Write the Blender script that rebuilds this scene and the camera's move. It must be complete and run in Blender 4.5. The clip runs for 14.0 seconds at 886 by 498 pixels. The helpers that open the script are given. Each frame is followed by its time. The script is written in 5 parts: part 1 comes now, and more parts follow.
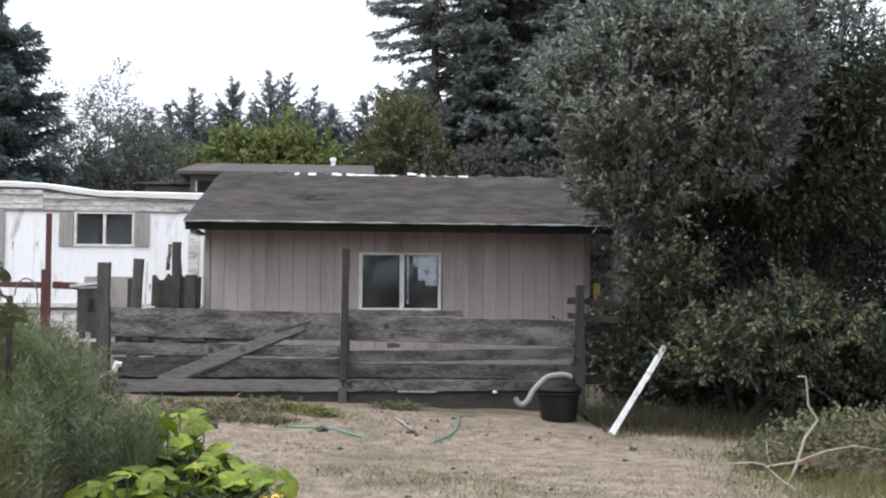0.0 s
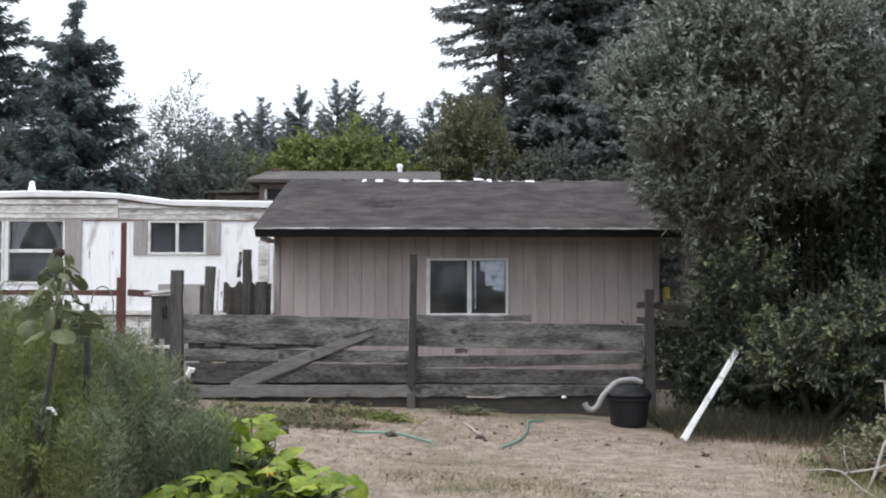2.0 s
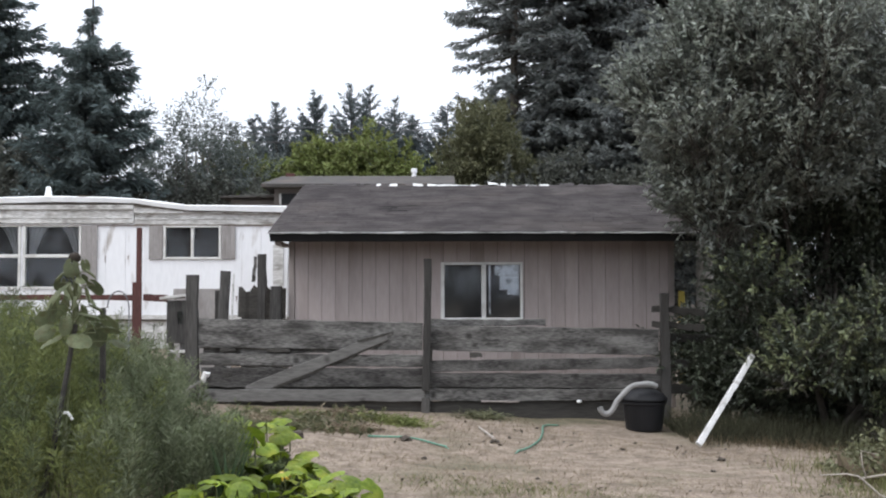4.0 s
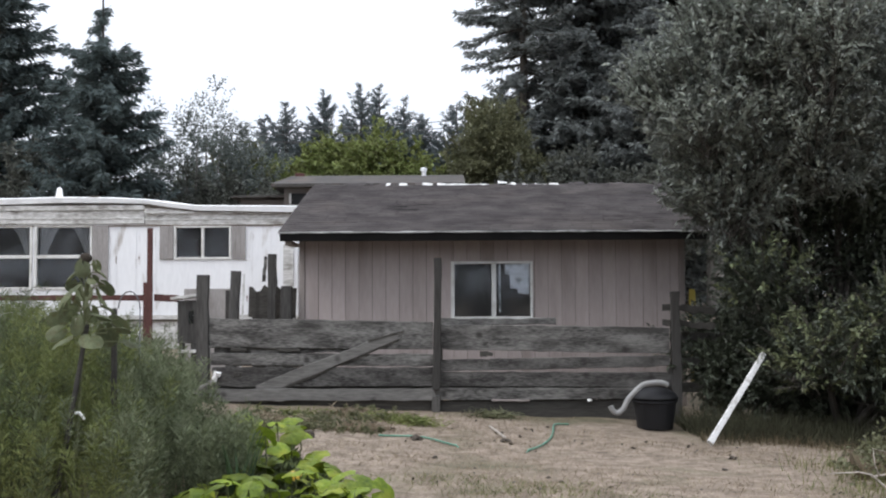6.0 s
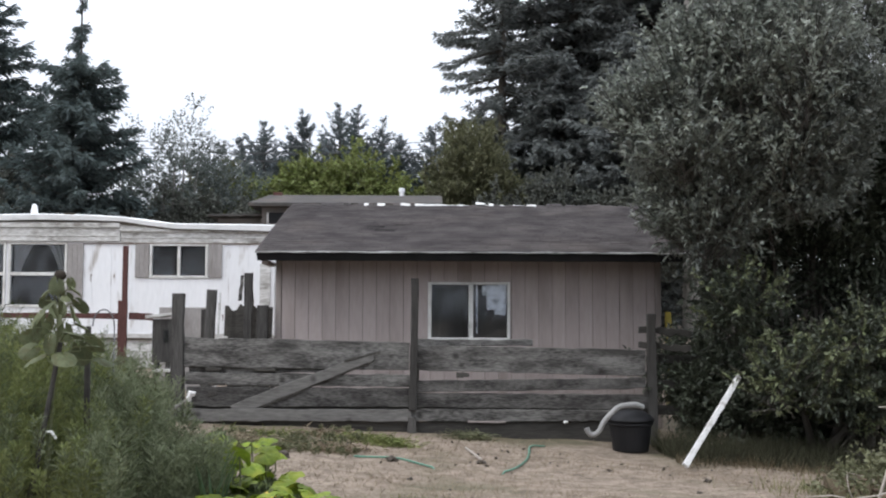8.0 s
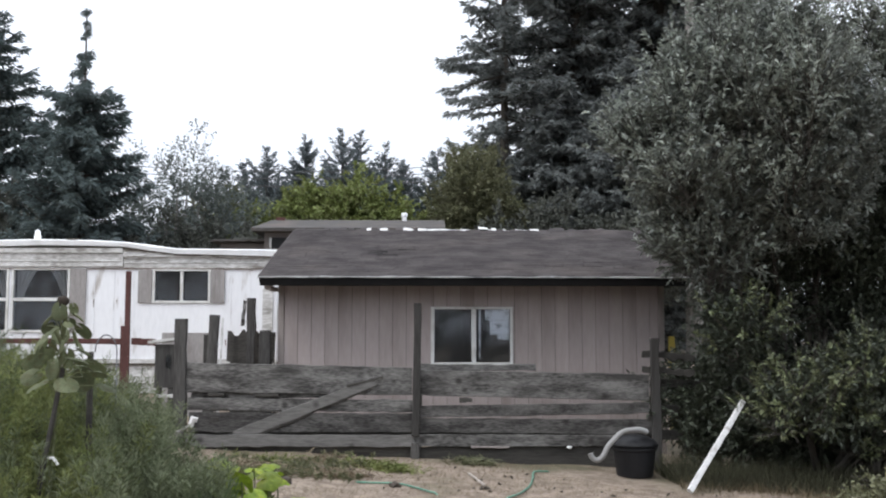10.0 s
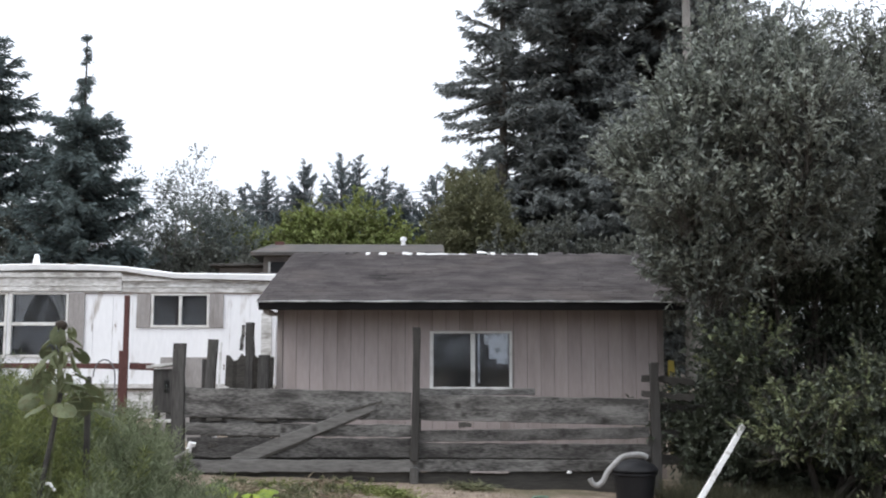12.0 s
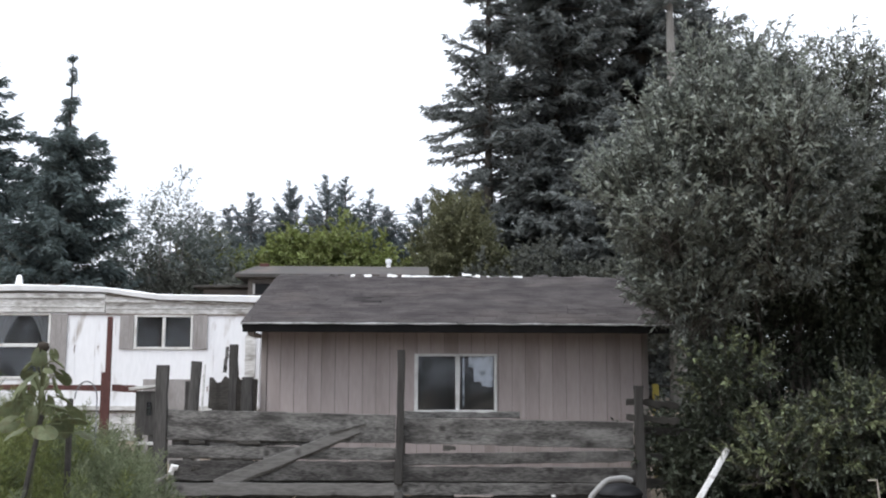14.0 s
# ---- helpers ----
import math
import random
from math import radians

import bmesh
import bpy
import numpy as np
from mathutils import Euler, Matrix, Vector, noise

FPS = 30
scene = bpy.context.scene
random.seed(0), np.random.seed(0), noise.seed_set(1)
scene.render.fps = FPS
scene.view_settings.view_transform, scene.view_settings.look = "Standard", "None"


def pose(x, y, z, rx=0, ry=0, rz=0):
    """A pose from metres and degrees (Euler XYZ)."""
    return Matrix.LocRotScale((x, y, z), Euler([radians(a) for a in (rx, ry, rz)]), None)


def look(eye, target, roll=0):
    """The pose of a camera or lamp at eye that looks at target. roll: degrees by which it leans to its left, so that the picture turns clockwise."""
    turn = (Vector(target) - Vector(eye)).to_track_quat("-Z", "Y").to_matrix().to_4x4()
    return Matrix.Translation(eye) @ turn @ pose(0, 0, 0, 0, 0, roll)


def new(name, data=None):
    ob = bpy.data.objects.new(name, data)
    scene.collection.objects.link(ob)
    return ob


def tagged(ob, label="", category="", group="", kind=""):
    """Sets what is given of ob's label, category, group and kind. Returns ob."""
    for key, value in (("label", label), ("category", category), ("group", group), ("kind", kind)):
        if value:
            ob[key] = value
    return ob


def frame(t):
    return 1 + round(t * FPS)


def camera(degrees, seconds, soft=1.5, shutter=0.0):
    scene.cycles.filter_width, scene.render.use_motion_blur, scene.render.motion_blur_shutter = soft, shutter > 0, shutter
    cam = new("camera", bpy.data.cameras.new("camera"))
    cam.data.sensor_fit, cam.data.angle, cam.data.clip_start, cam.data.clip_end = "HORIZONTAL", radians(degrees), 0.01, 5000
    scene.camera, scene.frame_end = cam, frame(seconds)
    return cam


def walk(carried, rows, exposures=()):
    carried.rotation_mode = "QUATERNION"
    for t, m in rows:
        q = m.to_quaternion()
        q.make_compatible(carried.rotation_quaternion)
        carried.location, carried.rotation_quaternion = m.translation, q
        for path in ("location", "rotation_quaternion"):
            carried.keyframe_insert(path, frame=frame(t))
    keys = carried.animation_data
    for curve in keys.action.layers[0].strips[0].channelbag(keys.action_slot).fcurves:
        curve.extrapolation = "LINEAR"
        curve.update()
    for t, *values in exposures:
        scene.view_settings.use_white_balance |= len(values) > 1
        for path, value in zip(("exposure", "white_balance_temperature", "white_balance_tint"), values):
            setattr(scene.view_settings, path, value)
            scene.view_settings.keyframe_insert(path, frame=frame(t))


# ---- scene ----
cam = camera(46.0, 14.0, soft=2.1)
EYE = 1.5
# seconds, yaw, pitch, roll: the camera is held in the hand and only turns
ROWS = [
    (0.0, -4.393, 2.186, -0.431),
    (0.5, -3.075, 1.222, -0.899),
    (1.0, -4.143, 1.452, -0.312),
    (1.5, -1.817, 1.635, -0.054),
    (2.0, -0.691, 2.459, -0.025),
    (2.5, -0.056, 2.430, -0.124),
    (3.0, -0.906, 2.829, -0.018),
    (3.5, -0.012, 2.675, 0.042),
    (5.8, 0.261, 2.815, 0.077),
    (6.0, 0.654, 2.646, 0.265),
    (6.5, 0.000, 3.285, 0.000),
    (7.0, -0.415, 3.069, 0.038),
    (7.5, -0.714, 3.491, -0.035),
    (8.0, -0.610, 3.778, -0.195),
    (8.2, -0.381, 3.462, -0.089),
    (10.3, -0.476, 5.228, -0.094),
    (10.5, -0.489, 5.213, -0.122),
    (11.0, 0.116, 5.643, 0.039),
    (11.5, -0.258, 6.079, 0.016),
    (12.0, -0.506, 6.459, -0.035),
    (12.5, -0.201, 6.529, -0.016),
    (13.0, -0.566, 6.998, 0.007),
    (13.5, -0.798, 7.375, -0.197),
    (14.0, -1.345, 7.691, -0.187),
]
walk(cam, [(t, pose(0, 0, EYE, 90 + pitch, roll, yaw)) for t, yaw, pitch, roll in ROWS],
     exposures=((0.0, 0.20), (1.5, 0.17), (3.5, 0.09), (6.0, -0.06), (8.0, -0.05), (10.5, 0.04), (12.5, 0.10), (14.0, 0.13)))

# ---- world and light: a bright overcast sky ----
world = bpy.data.worlds.new("world")
scene.world = world
world.use_nodes = True
wn, wl = world.node_tree.nodes, world.node_tree.links
sky = wn.new("ShaderNodeTexSky")
sky.sky_type, sky.sun_disc = "NISHITA", False
sky.sun_elevation, sky.sun_rotation = radians(52), radians(236)
sky.dust_density, sky.air_density = 6.0, 1.0
cloud = wn.new("ShaderNodeMix")
cloud.data_type = "RGBA"
cloud.inputs["Factor"].default_value = 0.93
cloud.inputs["B"].default_value = (13.6, 14.4, 16.0, 1)
wl.new(sky.outputs["Color"], cloud.inputs["A"])
tc = wn.new("ShaderNodeTexCoord")
sep = wn.new("ShaderNodeSeparateXYZ")
wl.new(tc.outputs["Generated"], sep.inputs[0])
high = wn.new("ShaderNodeMapRange")
high.inputs["To Min"].default_value, high.inputs["To Max"].default_value = 0.68, 1.55
wl.new(sep.outputs["Z"], high.inputs["Value"])
dome = wn.new("ShaderNodeVectorMath")
dome.operation = "SCALE"
wl.new(cloud.outputs["Result"], dome.inputs[0])
wl.new(high.outputs["Result"], dome.inputs["Scale"])
wl.new(dome.outputs["Vector"], wn["Background"].inputs["Color"])
wn["Background"].inputs["Strength"].default_value = 0.1
sun = new("sun", bpy.data.lights.new("sun", "SUN"))
sun.data.energy, sun.data.angle, sun.data.color = 1.5, radians(28), (1.0, 0.98, 0.96)
sun.matrix_world = look((-9, -6, 14), (0, 0, 0))


# ---- materials ----
def surface(name, dark, light, scale=6.0, rough=0.85, bump=0.3, fine=60.0, stretch=(1, 1, 1), stain=None, stain_scale=1.5,
            stain_amount=0.5, metal=0.0, vary=0.0, island=False, through_light=0.0, space="Object", spec=0.3, contrast=0.18, stain_edge=(0.5, 0.68), knots=0.0):
    """Two scales of noise between two colours, an optional stain, bump, variation by object or by island."""
    m = bpy.data.materials.new(name)
    m.use_nodes = True
    n, l = m.node_tree.nodes, m.node_tree.links
    bsdf = n["Principled BSDF"]
    tc = n.new("ShaderNodeTexCoord")
    mp = n.new("ShaderNodeMapping")
    mp.inputs["Scale"].default_value = stretch
    l.new(tc.outputs[space], mp.inputs["Vector"])
    if space == "Object":
        oi0 = n.new("ShaderNodeObjectInfo")
        sh = n.new("ShaderNodeVectorMath")
        sh.operation = "MULTIPLY_ADD"
        sh.inputs[1].default_value = (37, 53, 71)
        l.new(oi0.outputs["Random"], sh.inputs[0])
        l.new(mp.outputs["Vector"], sh.inputs[2])
        vec = sh.outputs["Vector"]
    else:
        vec = mp.outputs["Vector"]
    big = n.new("ShaderNodeTexNoise")
    big.inputs["Scale"].default_value, big.inputs["Detail"].default_value = scale, 5
    small = n.new("ShaderNodeTexNoise")
    small.inputs["Scale"].default_value, small.inputs["Detail"].default_value = fine, 4
    l.new(vec, big.inputs["Vector"])
    l.new(vec, small.inputs["Vector"])
    add = n.new("ShaderNodeMath")
    add.operation = "MULTIPLY_ADD"
    add.inputs[1].default_value = 0.5
    l.new(small.outputs["Fac"], add.inputs[0])
    half = n.new("ShaderNodeMath")
    half.operation = "MULTIPLY"
    half.inputs[1].default_value = 0.5
    l.new(big.outputs["Fac"], half.inputs[0])
    l.new(half.outputs[0], add.inputs[2])
    ramp = n.new("ShaderNodeValToRGB")
    ramp.color_ramp.elements[0].position, ramp.color_ramp.elements[1].position = 0.5 - contrast, 0.5 + contrast
    ramp.color_ramp.elements[0].color, ramp.color_ramp.elements[1].color = (*dark, 1), (*light, 1)
    l.new(add.outputs[0], ramp.inputs["Fac"])
    col = ramp.outputs["Color"]
    if stain:
        sn = n.new("ShaderNodeTexNoise")
        sn.inputs["Scale"].default_value, sn.inputs["Detail"].default_value = stain_scale, 6
        l.new(vec, sn.inputs["Vector"])
        sr = n.new("ShaderNodeValToRGB")
        sr.color_ramp.elements[0].position, sr.color_ramp.elements[1].position = stain_edge
        sr.color_ramp.elements[1].color = (stain_amount,) * 3 + (1,)
        l.new(sn.outputs["Fac"], sr.inputs["Fac"])
        mx = n.new("ShaderNodeMix")
        mx.data_type = "RGBA"
        l.new(sr.outputs["Color"], mx.inputs["Factor"])
        l.new(col, mx.inputs["A"])
        mx.inputs["B"].default_value = (*stain, 1)
        col = mx.outputs["Result"]
    if knots:
        vo = n.new("ShaderNodeTexVoronoi")
        vo.inputs["Scale"].default_value = 3.2
        va = n.new("ShaderNodeVectorMath")
        va.operation = "ADD"
        l.new(tc.outputs[space], va.inputs[0])
        l.new(oi0.outputs["Random"], va.inputs[1])
        l.new(va.outputs["Vector"], vo.inputs["Vector"])
        kr = n.new("ShaderNodeValToRGB")
        kr.color_ramp.elements[0].position, kr.color_ramp.elements[1].position = 0.06, 0.2
        kr.color_ramp.elements[0].color = (knots, knots, knots, 1)
        kr.color_ramp.elements[1].color = (0, 0, 0, 1)
        l.new(vo.outputs["Distance"], kr.inputs["Fac"])
        km = n.new("ShaderNodeMix")
        km.data_type = "RGBA"
        l.new(kr.outputs["Color"], km.inputs["Factor"])
        l.new(col, km.inputs["A"])
        km.inputs["B"].default_value = (0.022, 0.02, 0.018, 1)
        col = km.outputs["Result"]
    if vary:
        hsv = n.new("ShaderNodeHueSaturation")
        mr = n.new("ShaderNodeMapRange")
        mr.inputs["To Min"].default_value, mr.inputs["To Max"].default_value = 1 - vary, 1 + vary
        src = n.new("ShaderNodeNewGeometry").outputs["Random Per Island"] if island else n.new("ShaderNodeObjectInfo").outputs["Random"]
        l.new(src, mr.inputs["Value"])
        l.new(mr.outputs["Result"], hsv.inputs["Value"])
        if island:
            mh = n.new("ShaderNodeMapRange")
            mh.inputs["To Min"].default_value, mh.inputs["To Max"].default_value = 0.485, 0.515
            l.new(src, mh.inputs["Value"])
            l.new(mh.outputs["Result"], hsv.inputs["Hue"])
        l.new(col, hsv.inputs["Color"])
        col = hsv.outputs["Color"]
    l.new(col, bsdf.inputs["Base Color"])
    bsdf.inputs["Roughness"].default_value = rough
    bsdf.inputs["Metallic"].default_value = metal
    bsdf.inputs["Specular IOR Level"].default_value = spec
    if bump:
        b = n.new("ShaderNodeBump")
        b.inputs["Strength"].default_value, b.inputs["Distance"].default_value = bump, 0.01
        l.new(add.outputs[0], b.inputs["Height"])
        l.new(b.outputs["Normal"], bsdf.inputs["Normal"])
    if through_light:
        tr = n.new("ShaderNodeBsdfTranslucent")
        l.new(col, tr.inputs["Color"])
        ms = n.new("ShaderNodeMixShader")
        ms.inputs["Fac"].default_value = through_light
        l.new(bsdf.outputs[0], ms.inputs[1])
        l.new(tr.outputs[0], ms.inputs[2])
        l.new(ms.outputs[0], n["Material Output"].inputs["Surface"])
    return m


def leafy(name, dark, light, vary=0.35, rough=0.55, through_light=0.25, spec=0.35):
    return surface(name, dark, light, scale=0.8, rough=rough, bump=0, fine=4, vary=vary, island=True, through_light=through_light, spec=spec)


M_SOIL = surface("dry_lawn", (0.12, 0.093, 0.073), (0.31, 0.256, 0.205), scale=5.0, fine=30, rough=0.95, bump=0.8, contrast=0.12, stain=(0.105, 0.10, 0.062),
                 stain_scale=0.8, stain_amount=0.75, spec=0.1)
M_STRAW = leafy("straw_grass", (0.19, 0.15, 0.105), (0.35, 0.293, 0.22), rough=0.8, spec=0.15)
M_DULLGRASS = leafy("dull_dead_grass", (0.085, 0.068, 0.046), (0.185, 0.148, 0.098), rough=0.85, spec=0.1)
# grass colour that carries the shade under the overhanging shrub
M_SHADEGRASS = leafy("shade_darkened_grass", (0.04, 0.042, 0.027), (0.09, 0.088, 0.055), rough=0.85, spec=0.1)
M_GRASS = leafy("green_grass", (0.085, 0.105, 0.036), (0.20, 0.195, 0.085), rough=0.75)
M_SIDING = surface("tan_painted_siding", (0.335, 0.287, 0.275), (0.415, 0.36, 0.347), scale=2.5, fine=40, stretch=(1, 1, 0.15), rough=0.85,
                   bump=0.25, stain=(0.17, 0.14, 0.125), stain_scale=3.0, stain_amount=0.4, vary=0.05)
M_GROOVE = surface("siding_groove", (0.11, 0.09, 0.083), (0.19, 0.155, 0.142), rough=0.95)
M_TRIM = surface("weathered_trim", (0.25, 0.217, 0.205), (0.36, 0.315, 0.30), scale=4, fine=30, stretch=(1, 1, 0.2), stain=(0.12, 0.10, 0.09), stain_scale=4)
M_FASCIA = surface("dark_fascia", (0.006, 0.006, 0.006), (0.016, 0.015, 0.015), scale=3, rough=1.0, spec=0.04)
M_DRIP = surface("worn_drip_edge", (0.12, 0.12, 0.12), (0.5, 0.5, 0.49), scale=2.2, fine=14, rough=0.6, stain=(0.6, 0.6, 0.6), stain_scale=1.2, stain_amount=0.9)
M_SHINGLE = surface("asphalt_shingle", (0.040, 0.036, 0.037), (0.092, 0.083, 0.082), scale=2.2, fine=110, rough=0.95, bump=0.7, contrast=0.13, stain=(0.125, 0.108, 0.10),
                    stain_scale=0.8, stain_amount=0.35, vary=0.1, island=True, spec=0.15)
M_SHINGLE_WHITE = surface("bare_white_shingle", (0.5, 0.5, 0.49), (0.75, 0.75, 0.74), scale=12, rough=0.9, stain=(0.2, 0.19, 0.18), stain_scale=9)
M_WOOD = surface("grey_weathered_wood", (0.046, 0.044, 0.042), (0.19, 0.184, 0.175), scale=4.5, fine=34, stretch=(0.42, 2.0, 2.0), contrast=0.115, knots=0.8, rough=0.95, bump=0.8,
                 stain=(0.034, 0.032, 0.03), stain_scale=3.4, stain_amount=0.75, vary=0.16, spec=0.15)
M_WOOD_UP = surface("grey_weathered_post", (0.032, 0.03, 0.029), (0.11, 0.106, 0.10), scale=2.2, fine=22, stretch=(3, 3, 0.22), rough=0.95, bump=0.7,
                    stain=(0.04, 0.037, 0.034), stain_scale=1.5, stain_amount=0.6, vary=0.2, spec=0.15)
M_WOOD_MID = surface("mid_grey_wood", (0.034, 0.032, 0.031), (0.14, 0.135, 0.128), scale=4.5, fine=34, stretch=(0.42, 2.0, 2.0), contrast=0.115, knots=0.8, rough=0.95, bump=0.8, stain=(0.028, 0.026, 0.025), stain_scale=3.4, stain_amount=0.7, vary=0.12, spec=0.15)
# dark wood, also used for strips that stand for shadow lines
M_WOOD_DARK = surface("dark_wood_and_shadow", (0.03, 0.028, 0.026), (0.085, 0.08, 0.072), scale=2.2, fine=22, stretch=(0.3, 3, 3), rough=0.95, bump=0.6, vary=0.15)
M_WHITE = surface("chalky_white_metal", (0.74, 0.75, 0.77), (0.84, 0.85, 0.87), scale=1.5, fine=18, stretch=(1, 1, 0.25), rough=0.6, bump=0.05,
                  stain=(0.30, 0.26, 0.22), stain_scale=4.5, stain_amount=0.75, stain_edge=(0.6, 0.72))
M_WHITE_DIRTY = surface("streaked_white_metal", (0.33, 0.32, 0.30), (0.74, 0.74, 0.73), scale=2.5, fine=16, stretch=(0.5, 1, 1.6), rough=0.7, bump=0.08, contrast=0.13,
                        stain=(0.13, 0.115, 0.095), stain_scale=4.5, stain_amount=0.75, stain_edge=(0.56, 0.68))
M_ROOF_WHITE = surface("white_roof_coating", (0.78, 0.79, 0.80), (0.88, 0.89, 0.9), scale=2, rough=0.55, bump=0.1, stain=(0.5, 0.5, 0.49), stain_scale=2.5, stain_amount=0.3)
M_RUST = surface("rust_stain", (0.10, 0.065, 0.05), (0.26, 0.2, 0.165), scale=9, fine=40, rough=0.9)
M_SHUTTER = surface("faded_grey_shutter", (0.235, 0.222, 0.215), (0.36, 0.34, 0.33), scale=4, fine=30, stretch=(1, 1, 0.3), rough=0.85, bump=0.2, stain=(0.16, 0.14, 0.13), stain_scale=5, stain_amount=0.5)
M_FRAME = surface("white_window_frame", (0.55, 0.55, 0.53), (0.74, 0.74, 0.72), scale=6, rough=0.5, bump=0.05, stain=(0.35, 0.33, 0.30), stain_scale=5)
M_RED = surface("oxide_red_paint", (0.06, 0.027, 0.024), (0.12, 0.056, 0.05), scale=5, fine=30, stretch=(1, 1, 0.3), rough=0.9, stain=(0.045, 0.03, 0.027))
M_CURTAIN = surface("pale_curtain", (0.30, 0.29, 0.29), (0.45, 0.44, 0.43), scale=3, stretch=(6, 6, 0.4), rough=0.95, bump=0.2)
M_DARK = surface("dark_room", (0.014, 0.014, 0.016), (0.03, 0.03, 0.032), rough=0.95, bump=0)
M_PAPER = surface("white_paper", (0.78, 0.78, 0.79), (0.88, 0.88, 0.89), scale=4, rough=0.9, bump=0.1, stain=(0.2, 0.2, 0.21), stain_scale=9, stain_amount=0.8)
M_PLASTIC = surface("black_plastic", (0.006, 0.006, 0.007), (0.013, 0.013, 0.015), scale=4, rough=0.55, bump=0.05, spec=0.3)
M_PIPE = surface("grey_corrugated_hose", (0.22, 0.22, 0.22), (0.42, 0.42, 0.41), scale=5, rough=0.6, stain=(0.12, 0.11, 0.10))
M_POLE = surface("white_painted_pole", (0.55, 0.55, 0.54), (0.78, 0.78, 0.78), scale=6, fine=30, rough=0.6, stain=(0.2, 0.17, 0.14), stain_scale=9, stain_amount=0.6)
M_HOSE = surface("green_garden_hose", (0.07, 0.19, 0.135), (0.14, 0.29, 0.215), scale=4, rough=0.5, bump=0)
M_BARK = surface("bark", (0.035, 0.031, 0.027), (0.09, 0.08, 0.07), scale=3, fine=18, stretch=(3, 3, 0.4), rough=0.95, bump=0.8)
M_BARK_GREY = surface("grey_bark", (0.14, 0.13, 0.12), (0.27, 0.26, 0.245), scale=2, fine=12, stretch=(3, 3, 0.4), rough=0.95, bump=0.8)
M_DEADWOOD = surface("bleached_dead_wood", (0.25, 0.22, 0.19), (0.5, 0.46, 0.41), scale=6, fine=30, rough=0.9)
M_SHRUB = leafy("willow_leaf", (0.09, 0.102, 0.09), (0.195, 0.21, 0.182), vary=0.45, rough=0.4, spec=0.55, through_light=0.15)
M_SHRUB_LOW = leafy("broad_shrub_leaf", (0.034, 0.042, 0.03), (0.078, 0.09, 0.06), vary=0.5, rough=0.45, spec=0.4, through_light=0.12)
M_SHRUB_YOUNG = leafy("young_lit_willow_leaf", (0.14, 0.158, 0.135), (0.31, 0.335, 0.285), vary=0.45, rough=0.4, spec=0.55, through_light=0.18)
M_LOW_YOUNG = leafy("young_lit_broad_leaf", (0.085, 0.102, 0.05), (0.19, 0.21, 0.115), vary=0.5, rough=0.45, through_light=0.2)
# needles lighter than life, with the distance haze in their colour
M_FIR = leafy("hazed_fir_needles", (0.135, 0.15, 0.148), (0.235, 0.252, 0.245), vary=0.45, rough=0.7, through_light=0.42)
M_SPRUCE = leafy("spruce_needles", (0.08, 0.105, 0.105), (0.145, 0.18, 0.175), vary=0.35, rough=0.7, through_light=0.25)
# pale bluish needles; haze over the far trees is painted in
M_PINE = leafy("hazed_pine_needles", (0.10, 0.125, 0.135), (0.165, 0.195, 0.205), vary=0.3, rough=0.8, through_light=0.1)
M_YELLOWGREEN = leafy("yellow_green_leaf", (0.125, 0.15, 0.048), (0.25, 0.285, 0.1), vary=0.4)
M_OLIVE = leafy("olive_leaf", (0.095, 0.10, 0.055), (0.18, 0.18, 0.10), vary=0.35)
M_GREYLEAF = leafy("grey_green_leaf", (0.10, 0.117, 0.108), (0.195, 0.22, 0.205), vary=0.35)
M_BRAMBLE = leafy("dull_bramble_leaf", (0.06, 0.066, 0.056), (0.12, 0.125, 0.105), vary=0.35)
M_WEED = leafy("feathery_weed", (0.064, 0.08, 0.04), (0.14, 0.163, 0.082), vary=0.5, rough=0.7)
M_WEED_GREY = leafy("greyish_weed", (0.105, 0.125, 0.07), (0.215, 0.24, 0.145), vary=0.35, rough=0.7)
M_PUMPLEAF = surface("pumpkin_leaf", (0.075, 0.125, 0.01), (0.22, 0.29, 0.03), scale=9, fine=40, rough=0.5, bump=0.4, vary=0.35, through_light=0.3, stain=(0.30, 0.30, 0.04), stain_scale=4, stain_amount=0.6)
M_PUMPKIN = surface("orange_pumpkin", (0.66, 0.36, 0.03), (0.85, 0.56, 0.09), scale=5, rough=0.4, bump=0.1)
M_SUNLEAF = surface("sunflower_leaf", (0.075, 0.09, 0.045), (0.17, 0.19, 0.105), scale=9, rough=0.65, bump=0.4, vary=0.35, through_light=0.25, stain=(0.10, 0.085, 0.04), stain_scale=14, stain_amount=0.6)
M_STALK = surface("green_stalk", (0.09, 0.10, 0.05), (0.16, 0.17, 0.09), scale=9, rough=0.7)
M_SEED = surface("sunflower_seed_face", (0.018, 0.014, 0.012), (0.05, 0.04, 0.03), scale=40, rough=0.9, bump=0.8)
M_BLADE = surface("dark_blade_leaf", (0.03, 0.06, 0.025), (0.07, 0.11, 0.05), scale=6, rough=0.5, vary=0.25, through_light=0.15)
M_BRUSH = surface("dry_brush_litter", (0.06, 0.045, 0.032), (0.17, 0.122, 0.085), scale=9, fine=50, rough=0.95, bump=1.0, contrast=0.12, stain=(0.06, 0.06, 0.03), stain_scale=3, stain_amount=0.7)
M_EARTH = surface("dark_clod", (0.04, 0.032, 0.026), (0.10, 0.085, 0.07), scale=14, rough=0.95, bump=0.8)
M_RIBBON = surface("white_rag", (0.65, 0.65, 0.65), (0.8, 0.8, 0.8), scale=12, rough=0.9, bump=0.3)
M_HOUSE = surface("brown_house_wall", (0.12, 0.105, 0.095), (0.19, 0.17, 0.155), scale=2, stretch=(1, 1, 0.3), rough=0.9)
